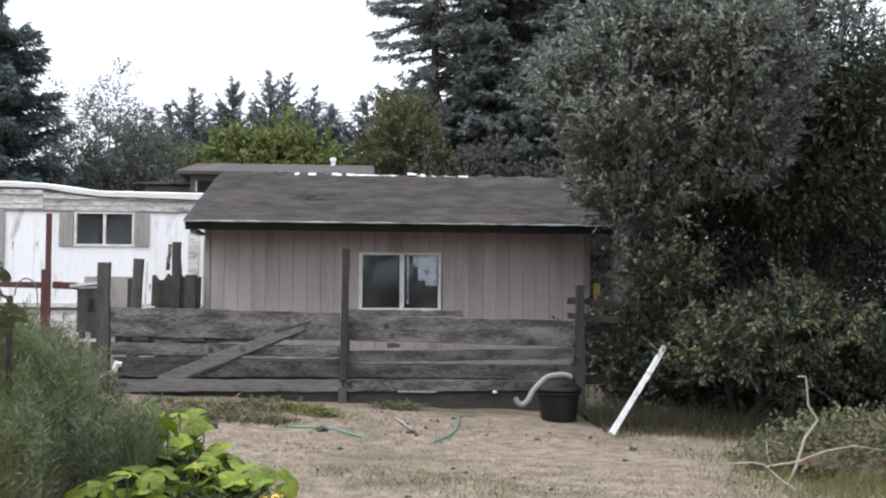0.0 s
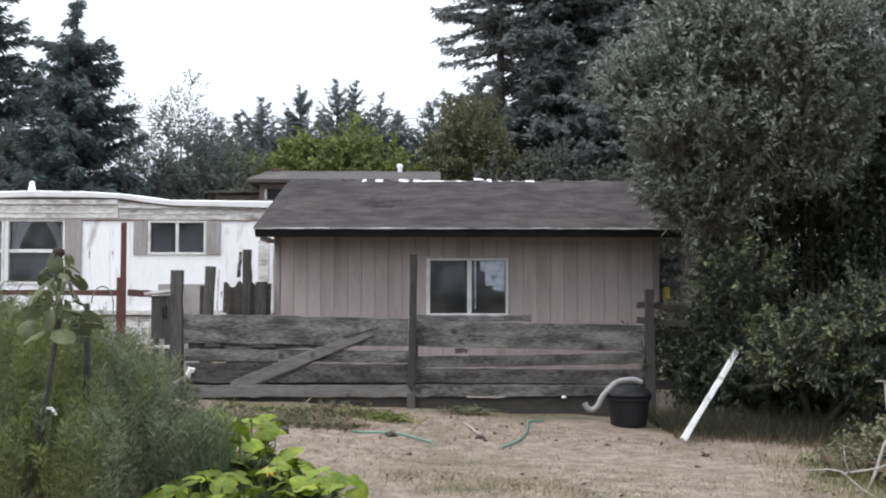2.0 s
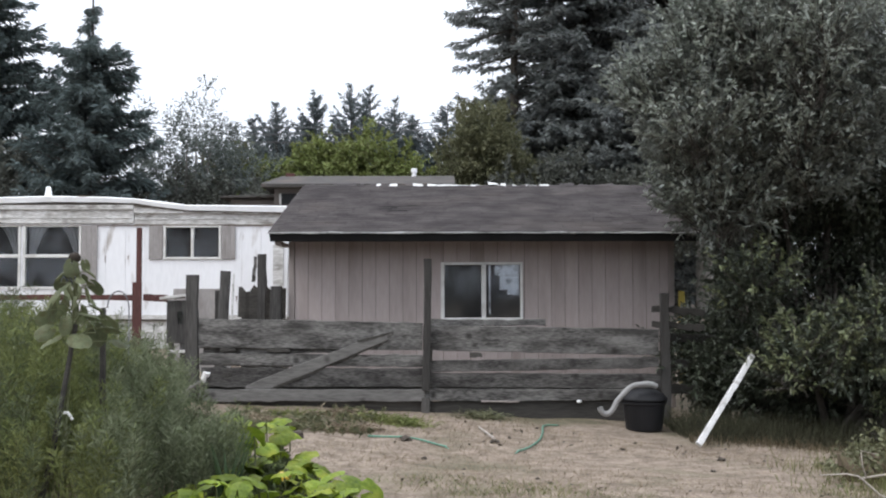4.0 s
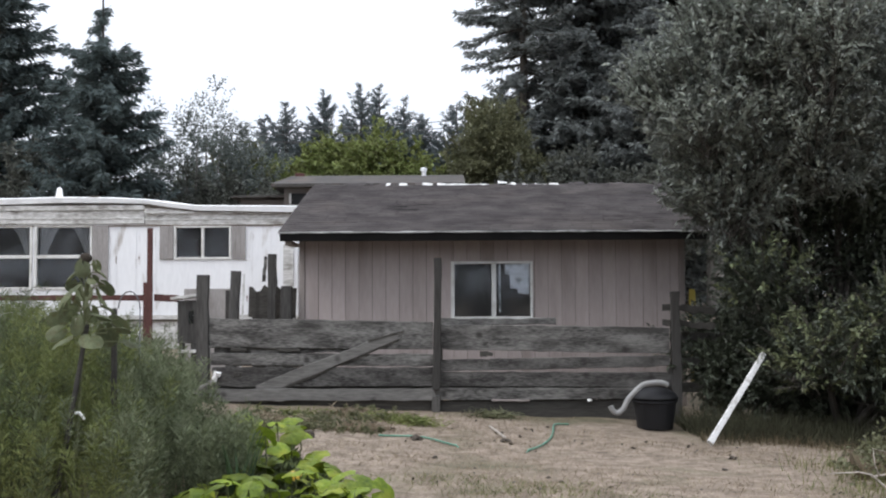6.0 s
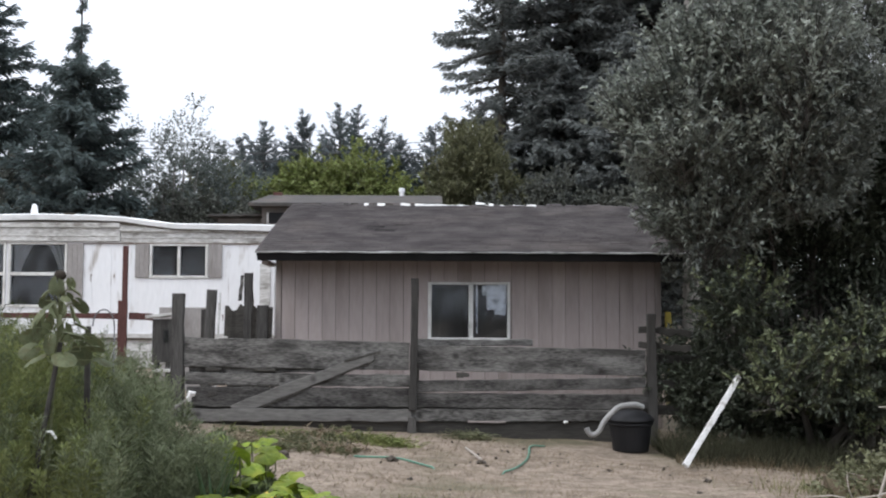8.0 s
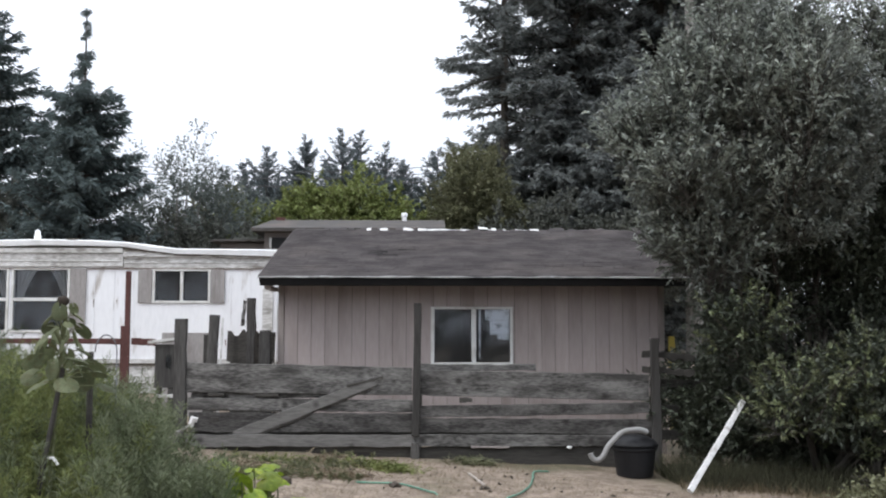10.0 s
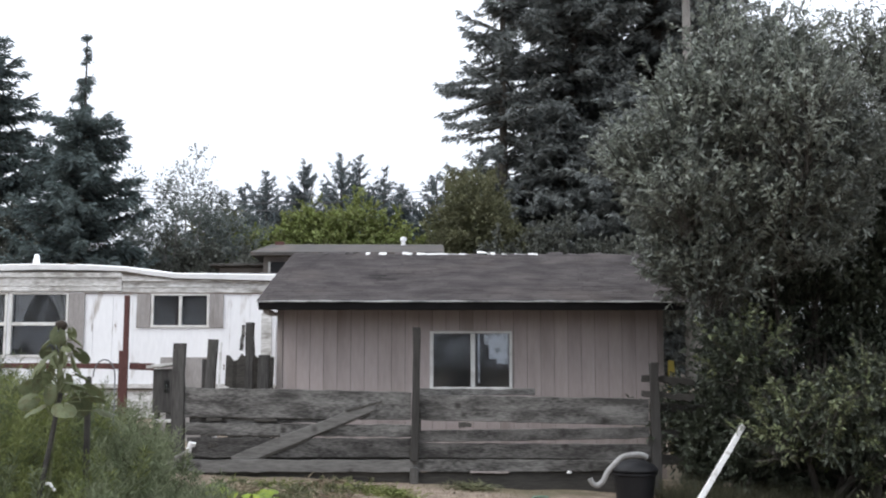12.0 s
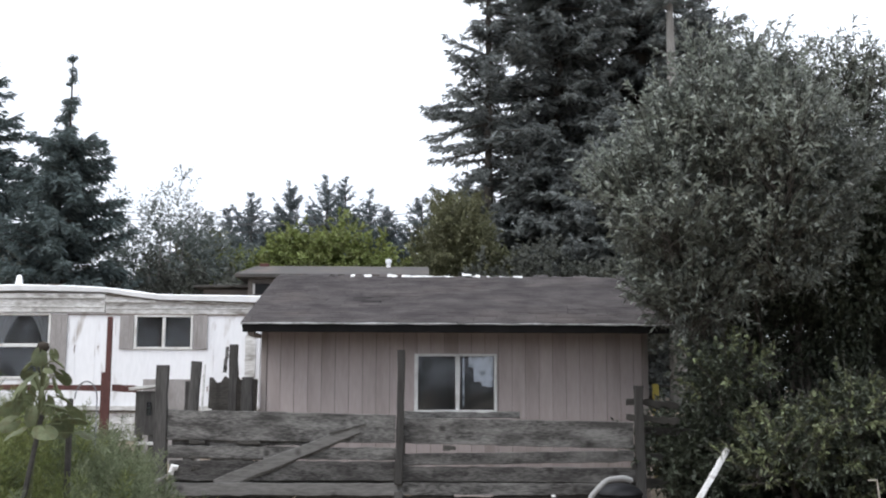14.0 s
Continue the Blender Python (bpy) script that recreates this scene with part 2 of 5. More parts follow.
M_HOUSE_ROOF = surface("grey_felt_roof", (0.047, 0.043, 0.04), (0.088, 0.082, 0.077), scale=2, fine=20, rough=0.95, stain=(0.14, 0.11, 0.095), stain_scale=1.3)
M_WOOD_LIGHT = surface("pale_grey_wood", (0.085, 0.082, 0.078), (0.225, 0.217, 0.207), scale=3, fine=26, stretch=(0.3, 2.2, 2.2), rough=0.95, bump=0.7, stain=(0.06, 0.057, 0.054), stain_scale=3, stain_amount=0.5, spec=0.15, knots=0.6)
M_WEED_YELLOW = leafy("yellowing_weed", (0.10, 0.122, 0.04), (0.215, 0.235, 0.085), vary=0.4, rough=0.75)
M_YELLOW = surface("faded_yellow_paint", (0.45, 0.36, 0.06), (0.6, 0.5, 0.14), scale=5, rough=0.7, stain=(0.6, 0.6, 0.55), stain_scale=4)
M_WIRE = surface("wire", (0.10, 0.10, 0.11), (0.16, 0.16, 0.17), rough=0.6, bump=0)


def glass_material():
    m = bpy.data.materials.new("window_glass")
    m.use_nodes = True
    n, l = m.node_tree.nodes, m.node_tree.links
    gl = n.new("ShaderNodeBsdfGlossy")
    gl.inputs["Roughness"].default_value = 0.04
    gl.inputs["Color"].default_value = (0.9, 0.92, 0.95, 1)
    tp = n.new("ShaderNodeBsdfTransparent")
    tp.inputs["Color"].default_value = (0.9, 0.92, 0.94, 1)
    fr = n.new("ShaderNodeFresnel")
    fr.inputs["IOR"].default_value = 1.5
    ms = n.new("ShaderNodeMixShader")
    l.new(fr.outputs[0], ms.inputs["Fac"])
    l.new(tp.outputs[0], ms.inputs[1])
    l.new(gl.outputs[0], ms.inputs[2])
    # diffuse grey stands in for the panes' soft reflection, besides a little dust
    pane_grey = n.new("ShaderNodeBsdfDiffuse")
    pane_grey.inputs["Color"].default_value = (0.5, 0.5, 0.5, 1)
    md = n.new("ShaderNodeMixShader")
    md.inputs["Fac"].default_value = 0.02
    l.new(ms.outputs[0], md.inputs[1])
    l.new(pane_grey.outputs[0], md.inputs[2])
    l.new(md.outputs[0], n["Material Output"].inputs["Surface"])
    return m


M_GLASS = glass_material()


# ---- building helpers ----
def thing(name, at, label, category, group="", kind=""):
    ob = new(name)
    ob.location = at
    ob.empty_display_size = 0.1
    return tagged(ob, label, category, group, kind)


def world_of(ob):
    m = Matrix.Identity(4)
    while ob is not None:
        m = Matrix.LocRotScale(ob.location, ob.rotation_euler, ob.scale) @ m
        ob = ob.parent
    return m


def part(name, bm, material, parent=None, label="", smooth=False):
    """One mesh object from a bmesh in world coordinates, under a thing or a part."""
    me = bpy.data.meshes.new(name)
    if parent is not None:
        bm.transform(world_of(parent).inverted())
    bm.to_mesh(me)
    bm.free()
    if smooth:
        me.polygons.foreach_set("use_smooth", [True] * len(me.polygons))
    me.materials.append(material)
    ob = new(name, me)
    ob.parent = parent
    return tagged(ob, label)


def array_part(name, verts, faces, material, parent=None, label="", sides=4, smooth=False):
    """The same from numpy arrays: verts (n, 3) and faces (m, sides)."""
    me = bpy.data.meshes.new(name)
    verts = np.asarray(verts, dtype=np.float32)
    faces = np.asarray(faces, dtype=np.int32)
    if parent is not None:
        verts = verts - np.array(world_of(parent).translation, dtype=np.float32)
    me.vertices.add(len(verts))
    me.vertices.foreach_set("co", verts.ravel())
    me.loops.add(faces.size)
    me.loops.foreach_set("vertex_index", faces.ravel())
    me.polygons.add(len(faces))
    me.polygons.foreach_set("loop_start", np.arange(0, faces.size, sides, dtype=np.int32))
    me.update(calc_edges=True)
    if smooth:
        me.polygons.foreach_set("use_smooth", [True] * len(me.polygons))
    me.materials.append(material)
    ob = new(name, me)
    ob.parent = parent
    return tagged(ob, label)


def block(bm, x0, x1, y0, y1, z0, z1, bevel=0.004):
    """Adds a box with eased edges to bm."""
    made = bmesh.ops.create_cube(bm, size=1)
    for v in made["verts"]:
        v.co = Vector(((x0 + x1) / 2 + v.co.x * (x1 - x0), (y0 + y1) / 2 + v.co.y * (y1 - y0), (z0 + z1) / 2 + v.co.z * (z1 - z0)))
    if bevel:
        edges = list({e for v in made["verts"] for e in v.link_edges})
        bmesh.ops.bevel(bm, geom=edges, offset=bevel, segments=1, affect="EDGES")
    return bm


def box(x0, x1, y0, y1, z0, z1, bevel=0.004):
    return block(bmesh.new(), x0, x1, y0, y1, z0, z1, bevel)


def plank(a, b, high_a, high_b, thick, seed, wobble=0.008, steps=10, up=Vector((0, 0, 1))):
    """A rough-sawn board from a to b (middles of its ends, front face), of height high_a at a and high_b at b, with uneven long edges."""
    rnd = random.Random(seed)
    bm = bmesh.new()
    a, b = Vector(a), Vector(b)
    along = (b - a).normalized()
    up = (up - along * up.dot(along)).normalized()
    back = up.cross(along) * -1
    if back.y < 0:
        back = -back
    rings = []
    for i in range(steps + 1):
        s = i / steps
        c = a.lerp(b, s)
        h = (high_a + (high_b - high_a) * s) / 2
        t, u = (h + rnd.gauss(0, wobble), -h + rnd.gauss(0, wobble))
        warp = rnd.gauss(0, wobble * 0.4)
        end = along * (rnd.gauss(0, 0.008) if i in (0, steps) else 0)
        e = min(0.006, thick / 3)
        rings.append([bm.verts.new(c + end + up * z + back * (y + warp)) for z, y in
                      ((t - e, 0), (t, e), (t, thick - e), (t - e, thick), (u + e, thick), (u, thick - e), (u, e), (u + e, 0))])
    for p, q in zip(rings, rings[1:]):
        for k in range(8):
            bm.faces.new((p[k], p[(k + 1) % 8], q[(k + 1) % 8], q[k]))
    bm.faces.new(rings[0][::-1])
    bm.faces.new(rings[-1])
    bmesh.ops.recalc_face_normals(bm, faces=bm.faces)
    return bm


def tube(bm, points, radii, sides=8):
    """A tapered tube through points."""
    pts = [Vector(p) for p in points]
    rings = []
    for i, p in enumerate(pts):
        d = (pts[min(i + 1, len(pts) - 1)] - pts[max(i - 1, 0)]).normalized()
        s = d.orthogonal().normalized()
        if i and rings:
            s = (old - d * old.dot(d)).normalized()
        old = s
        t = d.cross(s)
        r = radii[i] if hasattr(radii, "__len__") else radii
        rings.append([bm.verts.new(p + (s * math.cos(k * math.tau / sides) + t * math.sin(k * math.tau / sides)) * r) for k in range(sides)])
    for p, q in zip(rings, rings[1:]):
        for k in range(sides):
            bm.faces.new((p[k], p[(k + 1) % sides], q[(k + 1) % sides], q[k]))
    bm.faces.new(rings[0][::-1])
    bm.faces.new(rings[-1])
    return bm


def lathe(profile, at, sides=24):
    """A turned body from (radius, height) pairs."""
    bm = bmesh.new()
    rings = [[bm.verts.new((at[0] + r * math.cos(k * math.tau / sides), at[1] + r * math.sin(k * math.tau / sides), at[2] + z)) for k in range(sides)] for r, z in profile]
    for p, q in zip(rings, rings[1:]):
        for k in range(sides):
            bm.faces.new((p[k], p[(k + 1) % sides], q[(k + 1) % sides], q[k]))
    bm.faces.new(rings[0][::-1])
    bm.faces.new(rings[-1])
    bmesh.ops.recalc_face_normals(bm, faces=bm.faces)
    return bm


def unit(v):
    return v / np.maximum(np.linalg.norm(v, axis=-1, keepdims=True), 1e-9)


def leaves(places, ways, length, width, rng, droop=0.15, fold=0.25):
    """Pointed leaves, folded along the rib: four corners and two triangles each."""
    n = len(places)
    ways = unit(ways)
    side = unit(np.cross(ways, unit(rng.normal(size=(n, 3)) + np.array([0, 0, 0.8]))))
    face = np.cross(side, ways)
    ln = (length * rng.uniform(0.7, 1.25, n))[:, None]
    wd = (width * rng.uniform(0.7, 1.25, n))[:, None]
    tip = places + ways * ln - np.array([0, 0, 1]) * ln * droop
    mid = places + ways * ln * 0.45
    v = np.stack([places, mid + side * wd / 2 + face * wd * fold, tip, mid - side * wd / 2 + face * wd * fold], axis=1).reshape(-1, 3)
    base = np.arange(n)[:, None] * 4
    f = np.concatenate([base + np.array([[0, 1, 2]]), base + np.array([[0, 2, 3]])], axis=1).reshape(-1, 3)
    return v, f


def lumps(ellipsoids, count, rng, shell=0.55):
    """Places in a union of ellipsoids (centre, radii), denser towards the skin, and the outward way at each."""
    vols = np.array([r[0] * r[1] * r[2] for _, r in ellipsoids]) ** 0.75
    pick = rng.choice(len(ellipsoids), size=count, p=vols / vols.sum())
    c = np.array([e[0] for e in ellipsoids])[pick]
    r = np.array([e[1] for e in ellipsoids])[pick]
    d = unit(rng.normal(size=(count, 3)))
    k = (shell + (1 - shell) * rng.random(count) ** 0.6)[:, None]
    swell = 1 + 0.13 * np.sin(d[:, :1] * 7 + pick[:, None]) + 0.12 * np.sin(d[:, 2:] * 9 + pick[:, None] * 2)
    return c + d * r * k * swell, d


def sprays(places, ways, rng, per=14, reach=0.4, length=0.08, width=0.025, up=0.6, spread=0.55, droop=0.15):
    """A twig at each place, with leaves along it."""
    n = len(places)
    ways = unit(ways + np.array([0, 0, up]) + rng.normal(scale=0.35, size=(n, 3)))
    s = rng.random((n, per, 1))
    size = rng.uniform(0.6, 1.3, (n, 1, 1)) * reach
    p = places[:, None, :] + ways[:, None, :] * s * size
    w = ways[:, None, :] * 0.8 + rng.normal(scale=spread, size=(n, per, 3))
    return leaves(p.reshape(-1, 3), w.reshape(-1, 3), length, width, rng, droop)


def rise(x, y):
    """The ground's height: it falls a little to one side and rises behind the fence."""
    x, y = np.asarray(x, dtype=float), np.asarray(y, dtype=float)
    near = np.clip((y - 6) / 5, 0, 1)
    fall = -0.06 * near - 0.045 * np.clip(x, -4, 5) * near
    back = np.clip((y - 15) / 6, 0, 1) * 0.35 + np.clip((y - 25) / 40, 0, 1) * 1.2
    wave = 0.02 * np.sin(x * 1.3 + 0.6) * np.sin(y * 1.1) + 0.013 * np.sin(x * 3.1 + y * 2.3) + 0.008 * np.sin(x * 5.3 - y * 4.1)
    return fall * np.clip((30 - y) / 12, 0, 1) + back + wave


def ground_at(x, y):
    return float(rise(x, y))


# ---- ground ----
def sheet(xs, ys):
    gx, gy = np.meshgrid(xs, ys)
    v = np.stack([gx, gy, rise(gx, gy)], axis=-1).reshape(-1, 3)
    nx, ny = len(xs), len(ys)
    i = (np.arange(ny - 1)[:, None] * nx + np.arange(nx - 1)[None, :]).ravel()
    return v, np.stack([i, i + 1, i + nx + 1, i + nx], axis=1)


far = np.array([40, 60, 100, 200, 500, 1500.0])
gv, gf = sheet(np.concatenate([-far[::-1], np.arange(-24, 24.1, 0.3), far]), np.concatenate([-far[::-1], np.arange(-24, 36.1, 0.3), far]))
ground = array_part("ground", gv, gf, M_SOIL, smooth=True)
tagged(ground, "dry yellowed lawn with bare earth and a few green patches", "ground", kind="structure")


def blades(name, spots, height, material, label, seed, lean=0.35, wide=0.008):
    """Many grass blades, three corners each."""
    rng = np.random.default_rng(seed)
    n = len(spots)
    p = np.column_stack([spots, rise(spots[:, 0], spots[:, 1]) - 0.01])
    a = rng.uniform(0, math.tau, n)
    h = height * rng.uniform(0.4, 1.3, n)
    s = np.column_stack([np.cos(a), np.sin(a), np.zeros(n)]) * wide / 2
    tip = p + np.column_stack([rng.normal(0, lean, n) * h, rng.normal(0, lean, n) * h, h])
    v = np.stack([p - s, p + s, tip], axis=1).reshape(-1, 3)
    ob = array_part(name, v, np.arange(3 * n).reshape(-1, 3), material, sides=3)
    return tagged(ob, label, "grass", kind="stuff")


rng = np.random.default_rng(5)
lawn = np.column_stack([rng.uniform(-3.6, 6.5, 52000), rng.uniform(6.0, 14.1, 52000)])
patch = np.sin(lawn[:, 0] * 1.7 + 1) + np.sin(lawn[:, 1] * 2.1 + lawn[:, 0]) + rng.normal(0, 0.7, len(lawn))
blades("lawn_grass", lawn[patch > -0.6], 0.045, M_STRAW, "short dry straw-coloured lawn grass", 6, lean=0.9)
green = np.column_stack([rng.uniform(-1.5, 5.5, 26000), 6.0 + 3.0 * rng.random(26000) ** 1.7])
gp = np.sin(green[:, 0] * 2.3) + np.sin(green[:, 1] * 3.1 + green[:, 0] * 1.3) + rng.normal(0, 0.6, len(green))
blades("green_grass", green[gp > 0.1], 0.05, M_GRASS, "short green grass among the dry lawn", 7, lean=0.7)


# ---- shed ----
SX0, SX1, SY, RIDGE_Y = -2.36, 3.47, 15.8, 19.0
EAVE_Z, RIDGE_Z, EAVE_Y = 2.461, 3.55, 15.2
RX0, RX1 = -2.56, 3.75


def build_shed():
    shed = thing("shed", (0.55, SY, ground_at(0.5, SY)), "tan painted wooden shed with a low dark shingle roof", "shed")
    base = ground_at(0.5, SY) - 0.1
    wx0, wx1, wz0, wz1 = -0.06, 1.18, 1.165, 2.04
    back_y = 2 * RIDGE_Y - SY
    core = bmesh.new()
    for x0, x1, z0, z1 in ((SX0, wx0, base, 2.42), (wx1, SX1, base, 2.42), (wx0, wx1, base, wz0), (wx0, wx1, wz1, 2.42)):
        block(core, x0, x1, SY + 0.012, SY + 0.1, z0, z1, 0)
    front = part("front_wall", core, M_GROOVE, shed)
    step, x, k = 0.2045, SX0 + 0.09, 0
    rnd = random.Random(3)
    while x < SX1 - 0.09:
        x1 = min(x + step, SX1 - 0.09)
        depth = rnd.uniform(0, 0.002)
        cuts = [x + 0.003, *[c for c in (wx0, wx1) if x + 0.01 < c < x1 - 0.01], x1 - 0.003]
        for a, b in zip(cuts, cuts[1:]):
            inside = wx0 < (a + b) / 2 < wx1
            for z0, z1 in ([(base, wz0), (wz1, 2.42)] if inside else [(base, 2.42)]):
                part("siding_board", box(a, b, SY - depth, SY + 0.0115, z0, z1, 0.002), M_SIDING, front)
        x, k = x1, k + 1
    for a, b in ((SX0, SX0 + 0.088), (SX1 - 0.088, SX1)):
        part("corner_board", box(a, b, SY - 0.018, SY + 0.0118, base, 2.42), M_TRIM, shed, "weathered corner trim board")
    part("side_wall", box(SX0 + 0.002, SX0 + 0.1, SY + 0.102, back_y, base, 2.42, 0), M_SIDING, shed)
    part("side_wall", box(SX1 - 0.1, SX1 - 0.002, SY + 0.102, back_y, base, 2.42, 0), M_SIDING, shed)
    part("back_wall", box(SX0 + 0.1, SX1 - 0.1, back_y - 0.1, back_y, base, 2.42, 0), M_SIDING, shed)
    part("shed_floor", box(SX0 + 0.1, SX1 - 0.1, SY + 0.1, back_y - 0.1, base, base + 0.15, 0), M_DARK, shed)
    slope = (RIDGE_Z - EAVE_Z) / (RIDGE_Y - EAVE_Y)
    for gx0, gx1 in ((SX0, SX0 + 0.1), (SX1 - 0.1, SX1)):
        bm = bmesh.new()
        top = 2.425 + (RIDGE_Y - SY) * slope
        ring = [[bm.verts.new((gx, y, z)) for y, z in ((SY, 2.425), (back_y, 2.425), (RIDGE_Y, top))] for gx in (gx0, gx1)]
        bm.faces.new(ring[0]), bm.faces.new(ring[1][::-1])
        for i in range(3):
            bm.faces.new((ring[0][i], ring[1][i], ring[1][(i + 1) % 3], ring[0][(i + 1) % 3]))
        part("gable", bm, M_SIDING, shed)
    # roof deck, both slopes
    bm = bmesh.new()
    prof = [(EAVE_Y, EAVE_Z), (RIDGE_Y, RIDGE_Z), (2 * RIDGE_Y - EAVE_Y, EAVE_Z)]
    rings = [[bm.verts.new((x, y, z - d)) for y, z in prof for d in (0.012, 0.075)] for x in (RX0, RX1)]
    for i, j in ((0, 2), (2, 4)):
        bm.faces.new((rings[0][i], rings[1][i], rings[1][j], rings[0][j]))
        bm.faces.new((rings[0][i + 1], rings[0][j + 1], rings[1][j + 1], rings[1][i + 1]))
        for r in rings:
            bm.faces.new((r[i], r[i + 1], r[j + 1], r[j]))
    bm.faces.new((rings[0][0], rings[0][1], rings[1][1], rings[1][0]))
    bm.faces.new((rings[0][4], rings[0][5], rings[1][5], rings[1][4]))
    bmesh.ops.recalc_face_normals(bm, faces=bm.faces)
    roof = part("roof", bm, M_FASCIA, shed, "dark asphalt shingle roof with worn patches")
    # shingle tabs, course by course
    vs, fs = [], []
    courses = 27
    rr = random.Random(11)
    sag = lambda x: -0.02 * math.sin((x - RX0) / (RX1 - RX0) * math.pi) + 0.012 * math.sin(x * 1.9)
    for sgn in (1, -1):
        for c in range(courses):
            s0, s1 = c / courses, min(1.0, (c + 1.25) / courses)
            x = RX0 - rr.uniform(0, 0.3)
            while x < RX1:
                w = rr.choice((0.3, 0.3, 0.32, 0.28))
                a, b = max(x, RX0 - 0.015) + 0.003, min(x + w, RX1 + 0.015) - 0.003
                x += w
                if b - a < 0.03:
                    continue
                lift = 0.012 + abs(rr.gauss(0, 0.004)) + (0.012 if rr.random() < 0.03 else 0)
                off = rr.gauss(0, 0.006)
                q = []
                for xx in (a, b):
                    for s, top in ((s0, True), (s0, False), (s1, True)):
                        y = EAVE_Y - 0.02 + (RIDGE_Y - EAVE_Y) * s + (off if s == s0 else 0)
                        z = EAVE_Z + (RIDGE_Z - EAVE_Z) * s + (lift if top and s == s0 else -0.006 if not top else 0.004) + sag(xx) * math.sin(s * 3.1)
                        q.append((xx, RIDGE_Y + (y - RIDGE_Y) * sgn, z))
                o = len(vs)
                vs += q
                fs += [(o, o + 3, o + 5, o + 2), (o + 1, o + 4, o + 3, o)]
    shingles = array_part("shingles", vs, fs, M_SHINGLE, roof)
    tagged(shingles, "dark weathered asphalt shingles", kind="stuff")
    x, k = RX0, 0
    while x < RX1 - 0.05:
        w = rr.uniform(0.05, 0.2)
        bare = rr.random() < (0.72 if -1.3 < x < 1.9 else 0.06)
        z = RIDGE_Z + 0.006 + rr.gauss(0, 0.012) + sag(x) * 0.2
        bm = bmesh.new()
        rows_ = []
        for xx in (x + rr.uniform(0, 0.02), min(x + w, RX1)):
            rows_.append([bm.verts.new((xx, RIDGE_Y + dy, z + dz + rr.gauss(0, 0.009))) for dy, dz in ((-0.13, -0.03), (0, 0.02), (0.13, -0.03), (0, 0.0))])
        for i in range(4):
            bm.faces.new((rows_[0][i], rows_[1][i], rows_[1][(i + 1) % 4], rows_[0][(i + 1) % 4]))
        bm.faces.new(rows_[0][::-1]), bm.faces.new(rows_[1])
        part("ridge_cap", bm, M_SHINGLE_WHITE if bare else M_SHINGLE, roof, "ridge shingle worn bare and white" if bare else "")
        x += w
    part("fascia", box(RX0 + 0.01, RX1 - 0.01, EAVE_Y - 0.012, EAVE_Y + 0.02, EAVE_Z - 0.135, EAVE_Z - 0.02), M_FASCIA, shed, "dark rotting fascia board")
    part("drip_edge", plank((RX0, EAVE_Y - 0.034, EAVE_Z - 0.01), (RX1, EAVE_Y - 0.034, EAVE_Z - 0.01), 0.022, 0.022, 0.02, 5, 0.003, 40), M_DRIP, shed, "pale worn metal drip edge")
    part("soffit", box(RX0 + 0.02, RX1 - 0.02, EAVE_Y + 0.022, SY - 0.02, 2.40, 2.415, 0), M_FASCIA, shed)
    part("rafter_tail", box(SX0 - 0.14, SX0 - 0.04, EAVE_Y + 0.1, SY + 0.3, 2.28, 2.335), M_TRIM, shed)
    # window: slider in a white frame
    win = part("window", box(wx0, wx0 + 0.055, SY - 0.03, SY + 0.09, wz0, wz1), M_FRAME, shed, "white-framed sliding window with torn paper inside")
    part("frame_side", box(wx1 - 0.04, wx1, SY - 0.03, SY + 0.09, wz0, wz1), M_FRAME, win)
    part("frame_top", box(wx0 + 0.056, wx1 - 0.041, SY - 0.03, SY + 0.09, wz1 - 0.035, wz1), M_FRAME, win)
    part("frame_bottom", box(wx0 + 0.056, wx1 - 0.041, SY - 0.034, SY + 0.09, wz0, wz0 + 0.04), M_FRAME, win)
    part("meeting_rail", box(0.555, 0.625, SY - 0.01, SY + 0.06, wz0 + 0.041, wz1 - 0.036), M_FRAME, win)
    for a, b, y in ((wx0 + 0.057, 0.554, SY + 0.045), (0.626, wx1 - 0.042, SY + 0.02)):
        g = part("pane", box(a, b, y, y + 0.004, wz0 + 0.042, wz1 - 0.037, 0), M_GLASS, win)
        g.visible_shadow = False
    for a, b, z0, z1 in ((0.66, 0.70, wz0 + 0.1, wz1 - 0.04), (0.755, 1.13, 1.84, wz1 - 0.04), (0.83, 1.13, 1.62, 1.838), (0.94, 1.13, 1.55, 1.618)):
        part("torn_paper", plank((a, SY + 0.028 + a * 0.004, (z0 + z1) / 2), (b, SY + 0.028 + a * 0.004, (z0 + z1) / 2), z1 - z0, z1 - z0, 0.003, int(a * 100), 0.006, 6), M_PAPER, win, "torn sheet of white paper")
    return shed


build_shed()


